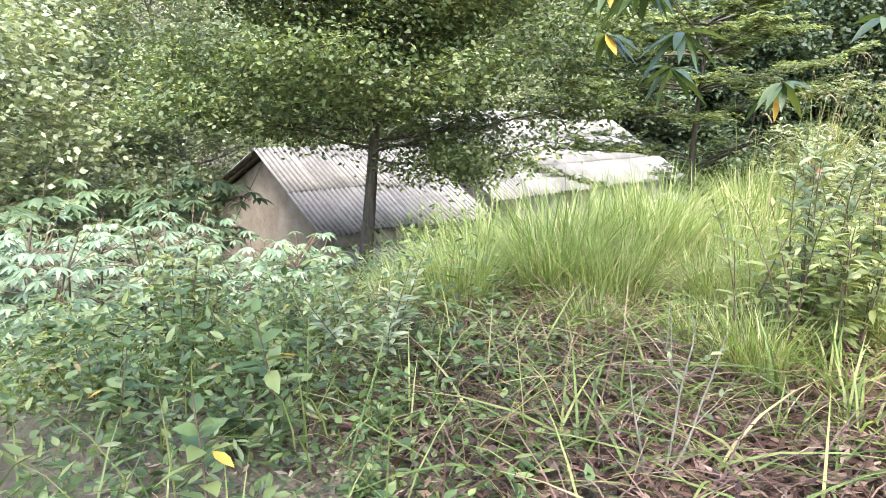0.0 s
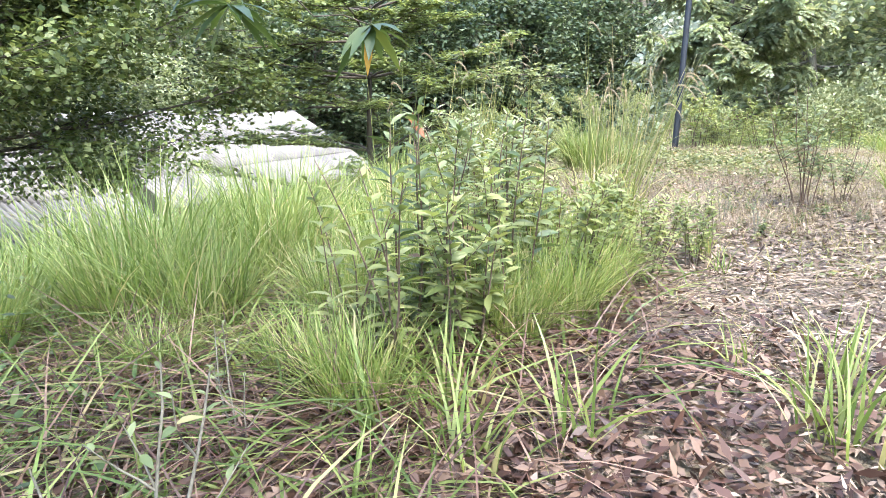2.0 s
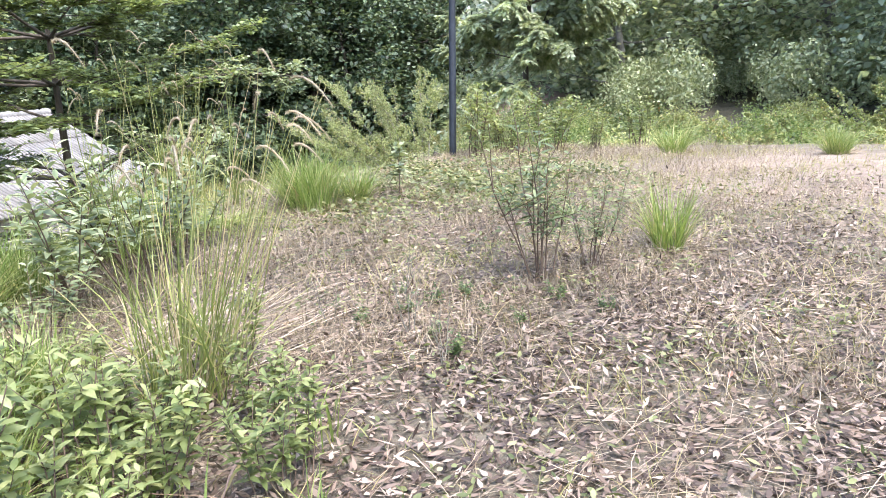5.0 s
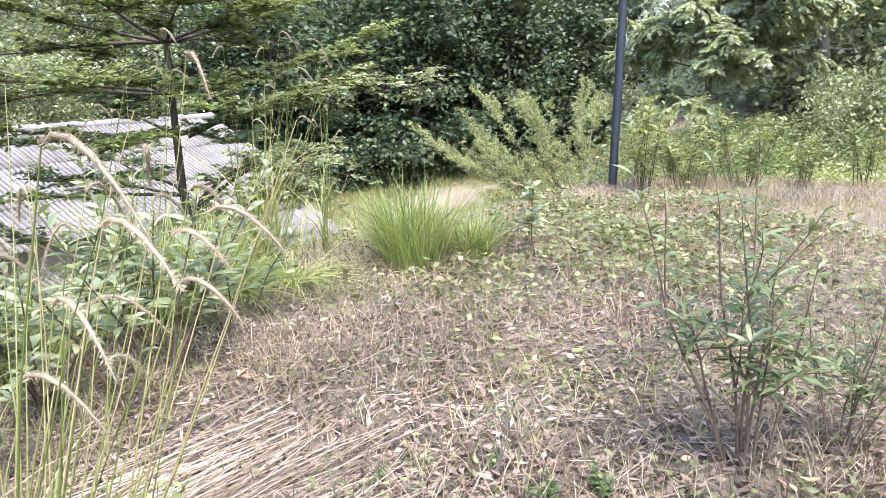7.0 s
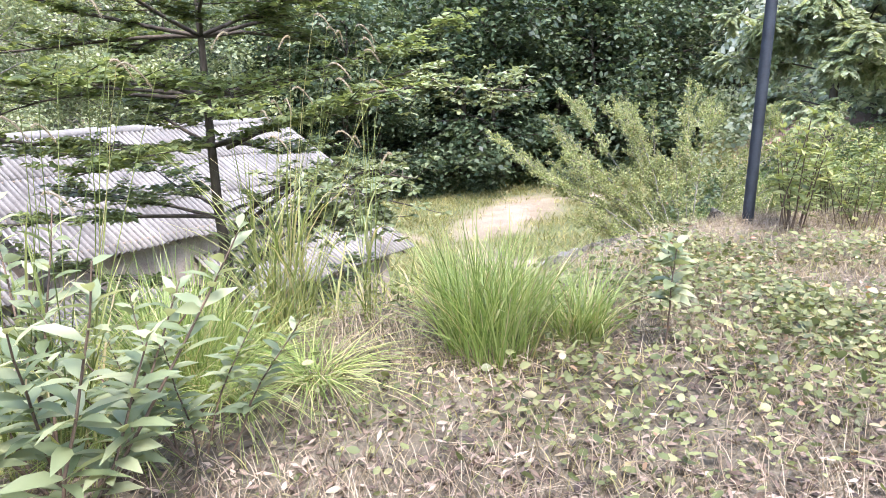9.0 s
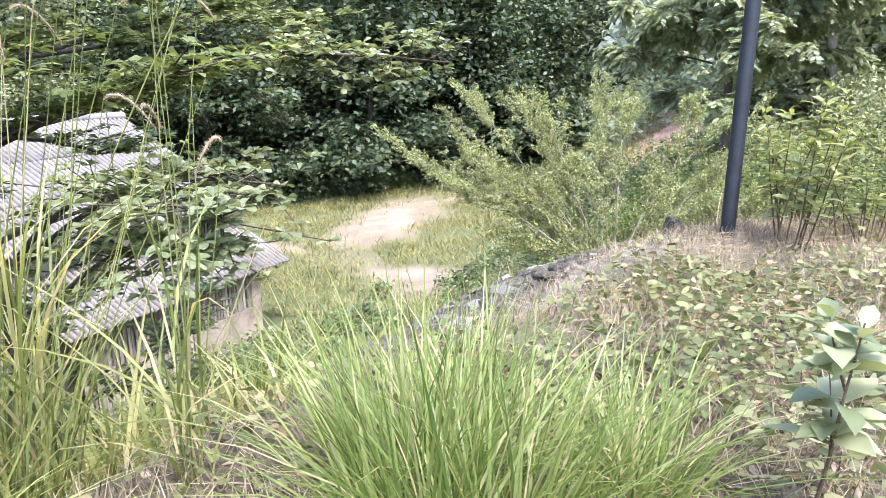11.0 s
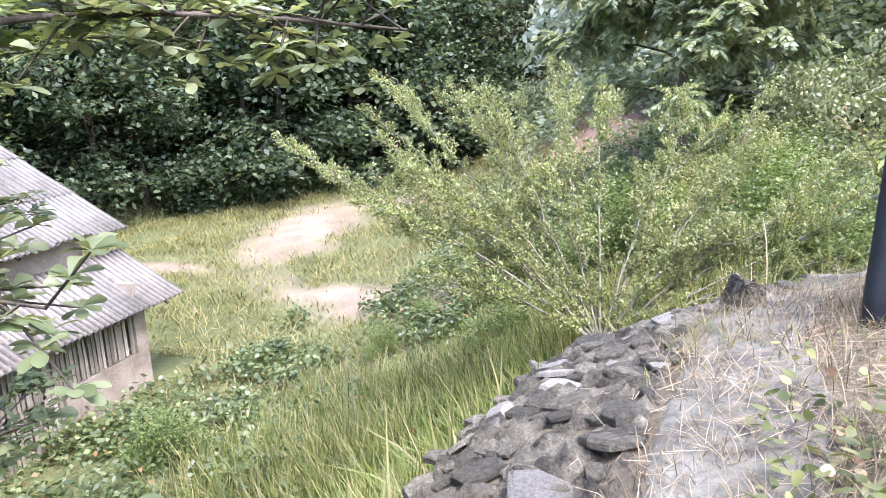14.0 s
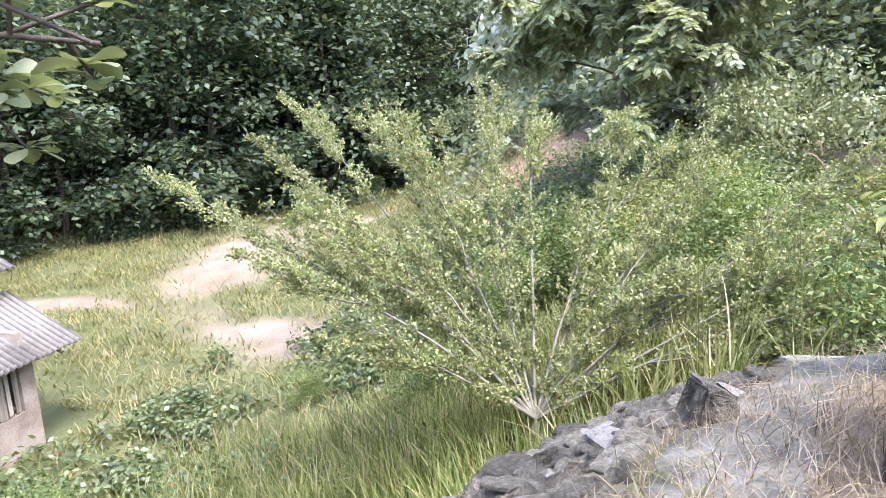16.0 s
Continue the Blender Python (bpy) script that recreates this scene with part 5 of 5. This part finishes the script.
for k, (x, y, s) in enumerate([(-1.9, 4.3, 1.0), (-2.2, 3.5, 1.05), (-2.6, 2.9, 1.0), (-1.5, 3.2, 0.8), (-2.4, 4.9, 1.05), (-2.9, 4.1, 1.1), (-3.3, 3.3, 1.1), (-3.1, 5.2, 1.1), (-2.2, 5.7, 1.0), (-1.4, 4.9, 0.8), (-2.8, 6.2, 1.0), (-3.7, 4.6, 1.2), (-1.8, 6.4, 0.8), (-4.0, 6.0, 1.2), (-3.4, 7.2, 1.0), (-2.6, 7.4, 0.9), (-2.9, 8.2, 0.9), (-3.3, 9.4, 1.0), (-3.2, 10.2, 1.0), (-2.7, 9.8, 0.8), (-3.6, 10.9, 0.9), (-1.0, 5.9, 0.6), (-0.9, 6.4, 0.6), (-3.9, 3.0, 0.9), (-2.2, 2.3, 0.7), (-3.3, 2.7, 0.8), (-1.2, 2.6, 0.55), (-1.9, 3.0, 0.8), (-0.9, 4.3, 0.7), (-1.2, 4.0, 0.8), (-0.6, 5.0, 0.7), (-3.0, 3.6, 1.1), (-4.6, 4.6, 1.2), (-4.4, 3.6, 1.2), (-0.9, 3.7, 0.6), (-0.5, 3.7, 0.75), (-0.2, 3.9, 0.7), (0.15, 3.75, 0.6), (-0.6, 2.9, 0.6), (0.3, 4.2, 0.6), (-0.15, 2.75, 0.55), (0.1, 4.7, 0.75), (-0.3, 5.4, 0.75), (0.35, 4.9, 0.55)]):
    tuft((x, y), "long arching green grass tussock on the terrace edge", (big_tuft, mid_tuft)[k % 3 == 2], dead_tuft if k % 3 == 0 else None, "tussocks on the terrace edge", k * 1.1, s)
for k, (x, y, s) in enumerate([(0.5, 2.45, 0.7), (0.3, 2.1, 0.5), (1.62, 3.2, 0.6), (1.72, 3.1, 0.7), (1.76, 3.55, 0.68), (1.68, 3.85, 0.5), (0.85, 6.3, 0.55), (0.8, 2.85, 0.7), (0.05, 2.6, 0.8), (1.3, 3.8, 0.4), (0.25, 2.9, 0.7), (0.35, 5.8, 0.5), (1.05, 5.75, 0.35)]):
    tuft((x, y), "broad-bladed green grass shoots in the leaf litter", wide_tuft, None, "broad-bladed grass shoots", k * 1.9, s)
laid = tuft_mesh(240, 0.14, 0.9, 0.005, 1.15, "grass_green", 0.6)
for k, (x, y) in enumerate([(-2.35, 9.85), (-2.0, 10.2), (-2.75, 10.4), (-2.6, 9.3)]):
    tuft((x, y), "flattened yellow-green grass tussock lying on the ground", laid, None, "flattened tussocks", k * 1.4, 0.7)
plume_grass((0.0, 6.52), "tall thin grass clump with cream seed plumes", 60, 1.8, (0.2, 0.22), 130, 0.24, 0.0045)
plume_grass((-3.0, 10.9), "tall leaning grass clump with cream seed plumes on the terrace edge", 30, 2.3, (0.25, 0.3))
plume_grass((-2.5, 9.0), "tall grass clump with cream seed plumes", 14, 2.1, (0.2, 0.25), 60)
plume_grass((-1.0, 18.35), "thin dry grass clump past the end of the wall", 10, 2.3, (0.0, 0.0), 10, 0.12)
plume_grass((-0.35, 18.6), "thin dry grass clump at the terrace end", 8, 2.1, (0.05, 0.0), 10, 0.12)
plume_grass((-1.6, 5.6), "tall thin grass clump with pale plumes", 14, 1.7, (0.05, 0.1), 60)
plume_grass((-2.35, 11.1), "thin leaning grass clump with cream plumes", 8, 1.85, (0.1, 0.18), 20, 0.1)


stalk = weed_meshes(1, 1.0, 0.13, 0.03, 14, 0.08, "stem_brown", "leaf_broad", 0.3, 0.01)
for k, (x, y, s) in enumerate([(-0.62, -0.22, 1.0), (-1.25, 0.35, 1.1), (-2.1, 0.2, 1.0), (-1.55, -0.3, 0.9), (-2.6, 1.1, 0.7)]):
    t = weed((x, y), "tall single-stalked weed with a yellowed leaf", stalk, k * 1.4, s, "tall stalked weeds", "weed_stalk", "weed")
    yb = Bag()
    D = unit(np.array([[0.7, 0.3, -0.3]]))
    ribbons(yb, np.array([[0.01, 0.0, 0.42]]), D, frames_for(D, 0.2), 0.1, 0.024, LEAF, None, 0.25)
    part("yellow_leaf", yb, M["leaf_yellow"], t, "yellowed dying leaf")

# a scrap of white paper in the litter
pb = Bag()
gu, gv = np.meshgrid(np.linspace(-1, 1, 9), np.linspace(-1, 1, 7), indexing="ij")
hz_ = 0.02 + 0.012 * np.abs(np.sin(gu * 3.1 + gv * 2.0)) + rng.uniform(0, 0.008, gu.shape)
i_ = np.arange(gu.size).reshape(gu.shape)
top_ = np.stack([gu * 0.075 + 0.012 * np.sin(gv * 4), gv * 0.05 + 0.01 * np.sin(gu * 5), hz_], -1)
pb.add(top_, np.stack([i_[:-1, :-1], i_[1:, :-1], i_[1:, 1:], i_[:-1, 1:]], -1))
paper = part("paper_scrap", pb, M["paper"], smooth=False)
paper.location, paper.rotation_euler[2] = (2.02, 3.92, float(land(2.02, 3.92))), 0.6
tagged(paper, "crumpled scrap of white paper lying in dead leaves", "paper")


rng = np.random.default_rng(111)
# ---- ground cover ----
def stuff(name, bag, mat, label, category):
    return tagged(part(name, bag, M[mat]), label, category, kind="stuff")


def scatter(n, x0, x1, y0, y1, keep):
    P = np.column_stack([rng.uniform(x0, x1, n), rng.uniform(y0, y1, n)])
    return P[rng.uniform(0, 1, n) < keep(P[:, 0], P[:, 1])]


def inside(x, y):
    return edge_x(y) - x


# dead leaves lying on the terrace
P = scatter(300000, -2.6, 9.0, -0.5, 14.0, lambda x, y: np.where(inside(x, y) < -0.1, 1, 0) * np.clip(1.4 - np.abs(y - 6.2) / 5.5, 0.08, 1) * np.clip(1.3 - np.abs(x - 1.8) / 4.2, 0.2, 1) * (0.7 + 0.4 * wob(x, y, 0.5, 4)))
n = len(P)
D = unit(np.column_stack([rng.normal(size=(n, 2)), rng.normal(0, 0.22, n)]))
lb = Bag()
rhombs(lb, on_land(P) + np.column_stack([np.zeros((n, 2)), rng.uniform(0.004, 0.04, n)]), D, frames_for(D, 0.4), rng.uniform(0.035, 0.105, n), rng.uniform(0.006, 0.014, n), rng.choice([-0.6, 0.2, 0.6]))
stuff("leaf_litter", lb, "litter", "pale curled dead leaves lying on the soil", "leaf litter")

# lying straw
P = scatter(110000, -2.8, 7.0, -0.5, 18.3, lambda x, y: np.where(inside(x, y) < 0.1, 1, 0) * (0.4 + 0.6 * wob(x, y, 0.7, 1)) * np.clip(1.2 - np.abs(x) / 6, 0.1, 1) * np.clip((y - 2.5) / 2.5, 0.2, 1) * np.where(y > 10, 0.5, 1))
n = len(P)
az = rng.normal(0.6, 0.8, n)
D = unit(np.column_stack([np.cos(az), np.sin(az), rng.normal(0.05, 0.1, n)]))
sb = Bag()
ribbons(sb, on_land(P) + np.column_stack([np.zeros((n, 2)), rng.uniform(0.01, 0.05, n)]), D, frames_for(D, 0.5), rng.uniform(0.1, 0.4, n), 0.0017, [(0, 1), (0.5, 1), (1, 0.3)], rng.normal(0, 0.25, (n, 3)) * [1, 1, 0.25])
stuff("straw", sb, "straw", "dry straw-coloured grass lying on the ground", "straw")

# red-brown dead leaves and twigs under the weeds
P = scatter(30000, -2.2, 3.0, 0.2, 5.0, lambda x, y: np.clip(1.2 - np.hypot((x - 0.3) / 2.2, (y - 2.4) / 2.3), 0, 1))
n = len(P)
D = unit(np.column_stack([rng.normal(size=(n, 2)), rng.normal(0, 0.3, n)]))
lb = Bag()
rhombs(lb, on_land(P) + np.column_stack([np.zeros((n, 2)), rng.uniform(0.02, 0.08, n)]), D, frames_for(D, 0.5), rng.uniform(0.05, 0.13, n), rng.uniform(0.01, 0.02, n))
stuff("brown_litter", lb, "dead_brown", "red-brown dead leaves under the weeds", "leaf litter")

# short grass on the terrace, thin and dry
P = scatter(120000, -2.8, 11.0, 1.0, 18.2, lambda x, y: np.where(inside(x, y) < 0.05, 1, 0) * np.clip((y - 3) / 7, 0.06, 1) * (0.3 + 0.7 * wob(x, y, 0.8, 5)) * np.clip(1.5 - np.abs(x - 0) / 5, 0.12, 1))
sg = Bag()
blades(sg, on_land(P, 0.01), rng.uniform(0.06, 0.22, len(P)), 0.003, 0.5, 0.5, prof=BLADE4)
stuff("short_grass", sg, "grass_yard", "thin short dry grass over the terrace", "grass")

# creeping plant with round leaves
P = scatter(92000, -2.7, 3.6, 8.6, 15.6, lambda x, y: np.clip(0.3 + (y - 10.6) * 0.45, 0.3, 0.9) * np.where(inside(x, y) < -0.1 - 0.35 * np.clip(y - 12.6, 0, 1), 1, 0) * np.clip(1.25 - np.hypot((x + 0.2) / 2.4, (y - 12.4) / 2.8), 0, 1) * (0.45 + 0.75 * wob(x, y, 0.6, 2)))
n = len(P)
D = unit(np.column_stack([rng.normal(size=(n, 2)), rng.uniform(-0.1, 0.35, n)]))
cb = Bag()
ribbons(cb, on_land(P) + np.column_stack([np.zeros((n, 2)), rng.uniform(0.02, 0.17, n)]), D, frames_for(D, 0.6), rng.uniform(0.02, 0.075, n), rng.uniform(0.008, 0.025, n), [(0, 0.3), (0.3, 1), (0.7, 0.85), (1, 0.15)], None, 0.2)
stuff("creeper", cb, "leaf_creeper", "round-leaved creeping plant covering the ground", "creeper")

# grass and weeds down the bank
P = scatter(85000, -13, -1.2, -3, 19, lambda x, y: np.clip(inside(x, y) + 0.3, 0, 1) * np.where((inside(x, y) < 1.05) & (y > 12.6), 0, 1) * np.clip(1.15 - inside(x, y) / 14, 0.3, 1) * (0.6 + 0.5 * wob(x, y, 0.9, 7)))
gb_ = Bag()
blades(gb_, on_land(P, 0.02), rng.uniform(0.3, 0.85, len(P)), 0.0085, 0.22, 0.5, prof=BLADE4)
stuff("bank_grass", gb_, "grass_bank", "rank green grass covering the bank", "grass")

rng = np.random.default_rng(112)
# tall reedy grass below the wall
P = scatter(60000, -9.5, -0.6, 12.2, 24.5, lambda x, y: np.where((inside(x, y) > 1.05) | (y > 19.0), 1, 0) * np.clip(1.35 - np.abs(inside(x, y) - 3.4) / 5.0, 0, 1) * (0.65 + 0.5 * wob(x, y, 0.8, 3)))
tg = Bag()
blades(tg, on_land(P, 0.02), rng.uniform(0.55, 1.2, len(P)), 0.0105, 0.14, 0.35, prof=BLADE4)
stuff("reed_grass", tg, "grass_bank", "tall yellow-green reedy grass below the wall", "grass")

# yard grass, thinning out over the sandy tracks
P = scatter(105000, -30, -2.5, 22, 56, lambda x, y: np.clip(1 - 1.25 * bare_mask(x, y), 0.02, 1) * np.where((x < -12.6) & (y < 26), 0, 1) * np.clip(inside(x, y) / 3, 0, 1) * (0.55 + 0.5 * wob(x, y, 1.5, 2)))
yb = Bag()
blades(yb, on_land(P, 0.01), rng.uniform(0.12, 0.42, len(P)) * 1.25, 0.017, 0.45, 0.5, prof=BLADE3)
stuff("yard_grass", yb, "grass_yard", "short yellow-green grass in the yard", "grass")

# leafy weeds over the yard's near part and along the wood's edge
P = np.concatenate([scatter(16000, -13, -3.5, 12.5, 24, lambda x, y: np.clip((inside(x, y) - 2.5) / 2, 0, 1) * np.clip(wob(x, y, 1.1, 6) * 1.6, 0.2, 1)), scatter(9000, -12, -4, 22, 30, lambda x, y: np.clip(wob(x, y, 1.2, 6) * 1.5, 0, 1)), scatter(9000, -9, 4, 27, 41, lambda x, y: np.clip(np.hypot((x + 4.2) / 2.6, (y - 41) / 4.0) - 0.6, 0, 1)), scatter(9000, -36, -8, 33, 64, lambda x, y: np.clip(1.2 - np.abs((-(x + 31) * 26 + (y - 36) * 20) / 32.8 + 0.6) / 2.0, 0, 1))])
wb_ = Bag()
n = len(P)
leaves_round(wb_, on_land(P) + np.column_stack([np.zeros((n, 2)), rng.uniform(0.05, 0.5, n)]), 3, 0.07, 0.05, 0.16, 0.05)
stuff("leafy_weeds", wb_, "leaf_weed", "low leafy weeds in the grass", "weeds")

# undergrowth on the wooded slopes
P = np.concatenate([scatter(26000, -45, 32, 36, 80, lambda x, y: np.clip(np.clip(((-(x + 31) * 26 + (y - 36) * 20) / 32.8) / 2, 0, 1) + np.clip((y - 41) / 3, 0, 1) * np.clip((x + 9) / 3, 0, 1), 0, 1)), scatter(6000, -36, -23.5, -8, 34, lambda x, y: 0.8 + 0 * x), scatter(5000, 8, 26, 10, 40, lambda x, y: np.clip((x - 9) / 4, 0, 1))])
ub = Bag()
n = len(P)
leaves_round(ub, on_land(P) + np.column_stack([np.zeros((n, 2)), rng.uniform(0.1, 2.4, n)]), 3, 0.25, 0.2, 0.4, 0.13)
stuff("undergrowth", ub, "leaf_forest_hazy", "leafy undergrowth beneath the forest trees", "undergrowth")

rng = np.random.default_rng(113)
# tangle of fallen long grass beside the start of the path, green and dead
for nm, mat, cnt, lab in (("fallen_grass", "dead_brown", 3000, "tangle of fallen dead grass stems"), ("trailing_grass", "reed_green", 1700, "long trailing green grass blades")):
    P = scatter(cnt * 2, -2.8, 0.9, 0.7, 6.5, lambda x, y: np.clip(1.2 - np.hypot((x + 0.9) / 2.0, (y - 3.0) / 3.2), 0, 1))
    fb = Bag()
    blades(fb, on_land(P, 0.01), rng.uniform(0.3, 0.8, len(P)), 0.0042 if mat == "dead_brown" else 0.007, 0.9, 0.75)
    stuff(nm, fb, mat, lab, "grass")

# broad leaves of low weeds at the path's start
P = scatter(26000, -4.6, 0.2, -1.6, 2.6, lambda x, y: np.clip(1.15 - np.hypot((x + 2.2) / 2.3, (y - 0.3) / 2.1), 0, 1))
n = len(P)
D = unit(np.column_stack([rng.normal(size=(n, 2)), rng.uniform(-0.1, 0.6, n)]))
lift = rng.uniform(0.02, 0.5, n) * np.clip(-P[:, 0] / 2.0, 0.3, 1.3)
Q, sort = on_land(P) + np.column_stack([np.zeros((n, 2)), lift]), rng.uniform(0, 1, n) + 0.5 * wob(P[:, 0], P[:, 1], 0.4, 5)
for nm, sel, mt, wl, ww, lab in (("weed_cover", sort < 0.45, "leaf_broad", (0.04, 0.1), 0.019, "low broad-leaved weeds covering the ground"), ("nettle_cover", sort >= 0.45, "leaf_shade", (0.03, 0.085), 0.011, "dark narrow-leaved weeds covering the ground")):
    vb, k = Bag(), int(sel.sum())
    ribbons(vb, Q[sel], D[sel], frames_for(D[sel], 0.4), rng.uniform(*wl, k), rng.uniform(0.6, 1.2, k) * ww, LEAF, None, 0.25)
    stuff(nm, vb, mt, lab, "weeds")

# grass standing through the weeds at the path's start
P = scatter(3600, -4.6, 0.2, -1.6, 2.8, lambda x, y: np.clip(1.15 - np.hypot((x + 2.2) / 2.4, (y - 0.6) / 2.2), 0, 1) * (0.6 + 0.5 * wob(x, y, 0.5, 3)))
eb_ = Bag()
blades(eb_, on_land(P, 0.02), rng.uniform(0.3, 0.8, len(P)), 0.0045, 0.25, 0.5, prof=BLADE4)
stuff("weedy_grass", eb_, "reed_green", "green grass blades standing among low weeds", "grass")

# fallen pale stalks fanning out from the plume grass
n = 1000
P = np.column_stack([rng.normal(-0.42, 0.32, n), rng.normal(7.25, 0.36, n)])
az = rng.normal(1.28, 0.22, n)
D = unit(np.column_stack([np.cos(az), np.sin(az), rng.normal(0.03, 0.05, n)]))
fb = Bag()
ribbons(fb, on_land(P) + np.column_stack([np.zeros((n, 2)), rng.uniform(0.02, 0.09, n)]), D, frames_for(D, 0.5), rng.uniform(0.4, 1.0, n), 0.0024, [(0, 1), (0.5, 1), (1, 0.3)], rng.normal(0, 0.06, (n, 3)) * [1, 1, 0.2] - [0, 0, 0.05])
stuff("fallen_stalks", fb, "fallen_straw", "pale fallen grass stalks fanned over the litter", "straw")

# low green seedlings and runners through the litter
P = scatter(30000, -2.4, 5.5, 5.8, 13.5, lambda x, y: np.where(inside(x, y) < -0.1, 1, 0) * np.clip(wob(x, y, 0.42, 9) * 1.5, 0.06, 1) * np.clip(1.3 - np.abs(x - 1.2) / 4, 0.1, 1) * 0.8)
n = len(P)
D = unit(np.column_stack([rng.normal(size=(n, 2)), rng.uniform(-0.1, 0.5, n)]))
kb = Bag()
ribbons(kb, on_land(P) + np.column_stack([np.zeros((n, 2)), rng.uniform(0.01, 0.09, n)]), D, frames_for(D, 0.5), rng.uniform(0.02, 0.06, n), rng.uniform(0.006, 0.014, n), [(0, 0.3), (0.35, 1), (0.7, 0.8), (1, 0.1)], None, 0.2)
stuff("seedling_cover", kb, "leaf_creeper", "small green seedlings and runners in the leaf litter", "weeds")

# deep green reeds at the wall's foot before the great shrub
P = scatter(9000, -5.6, -1.4, 15.8, 20.2, lambda x, y: np.where(inside(x, y) > 1.1, 1, 0) * np.clip(1.3 - np.hypot((x + 3.5) / 1.7, (y - 18.3) / 1.7), 0, 1))
rb_ = Bag()
blades(rb_, on_land(P, 0.02), rng.uniform(0.7, 1.25, len(P)), 0.0105, 0.12, 0.28, prof=BLADE4)
stuff("green_reeds", rb_, "reed_green", "deep green upright reeds at the foot of the wall", "grass")

# dry stems blown over the cement capping and the wall
P = scatter(4200, -3.0, 0.6, 13.2, 18.1, lambda x, y: np.clip(1.1 - np.abs(x - edge_x(y) - 0.75) / 0.9, 0, 1))
n = len(P)
az = rng.normal(0.3, 0.9, n)
D = unit(np.column_stack([np.cos(az), np.sin(az), rng.normal(0.03, 0.06, n)]))
zb = Bag()
ribbons(zb, on_land(P) + np.column_stack([np.zeros((n, 2)), rng.uniform(0.035, 0.07, n)]), D, frames_for(D, 0.5), rng.uniform(0.1, 0.4, n), 0.0013, [(0, 1), (0.5, 1), (1, 0.3)], rng.normal(0, 0.25, (n, 3)) * [1, 1, 0.15])
stuff("blown_straw", zb, "straw", "pale dry stems strewn over the cement", "straw")

# dry standing stubble among the creepers
P = scatter(105000, -2.7, 5.0, 7.0, 18.1, lambda x, y: np.where(inside(x, y) < -0.05, 1, 0) * (0.5 + 0.6 * wob(x, y, 0.7, 8)) * np.clip(1.4 - np.abs(x) / 4, 0.1, 1))
qb = Bag()
blades(qb, on_land(P, 0.01), rng.uniform(0.07, 0.26, len(P)), 0.0022, 0.45, 0.35, prof=BLADE3)
stuff("dry_stubble", qb, "straw", "thin dry standing grass stems", "grass")
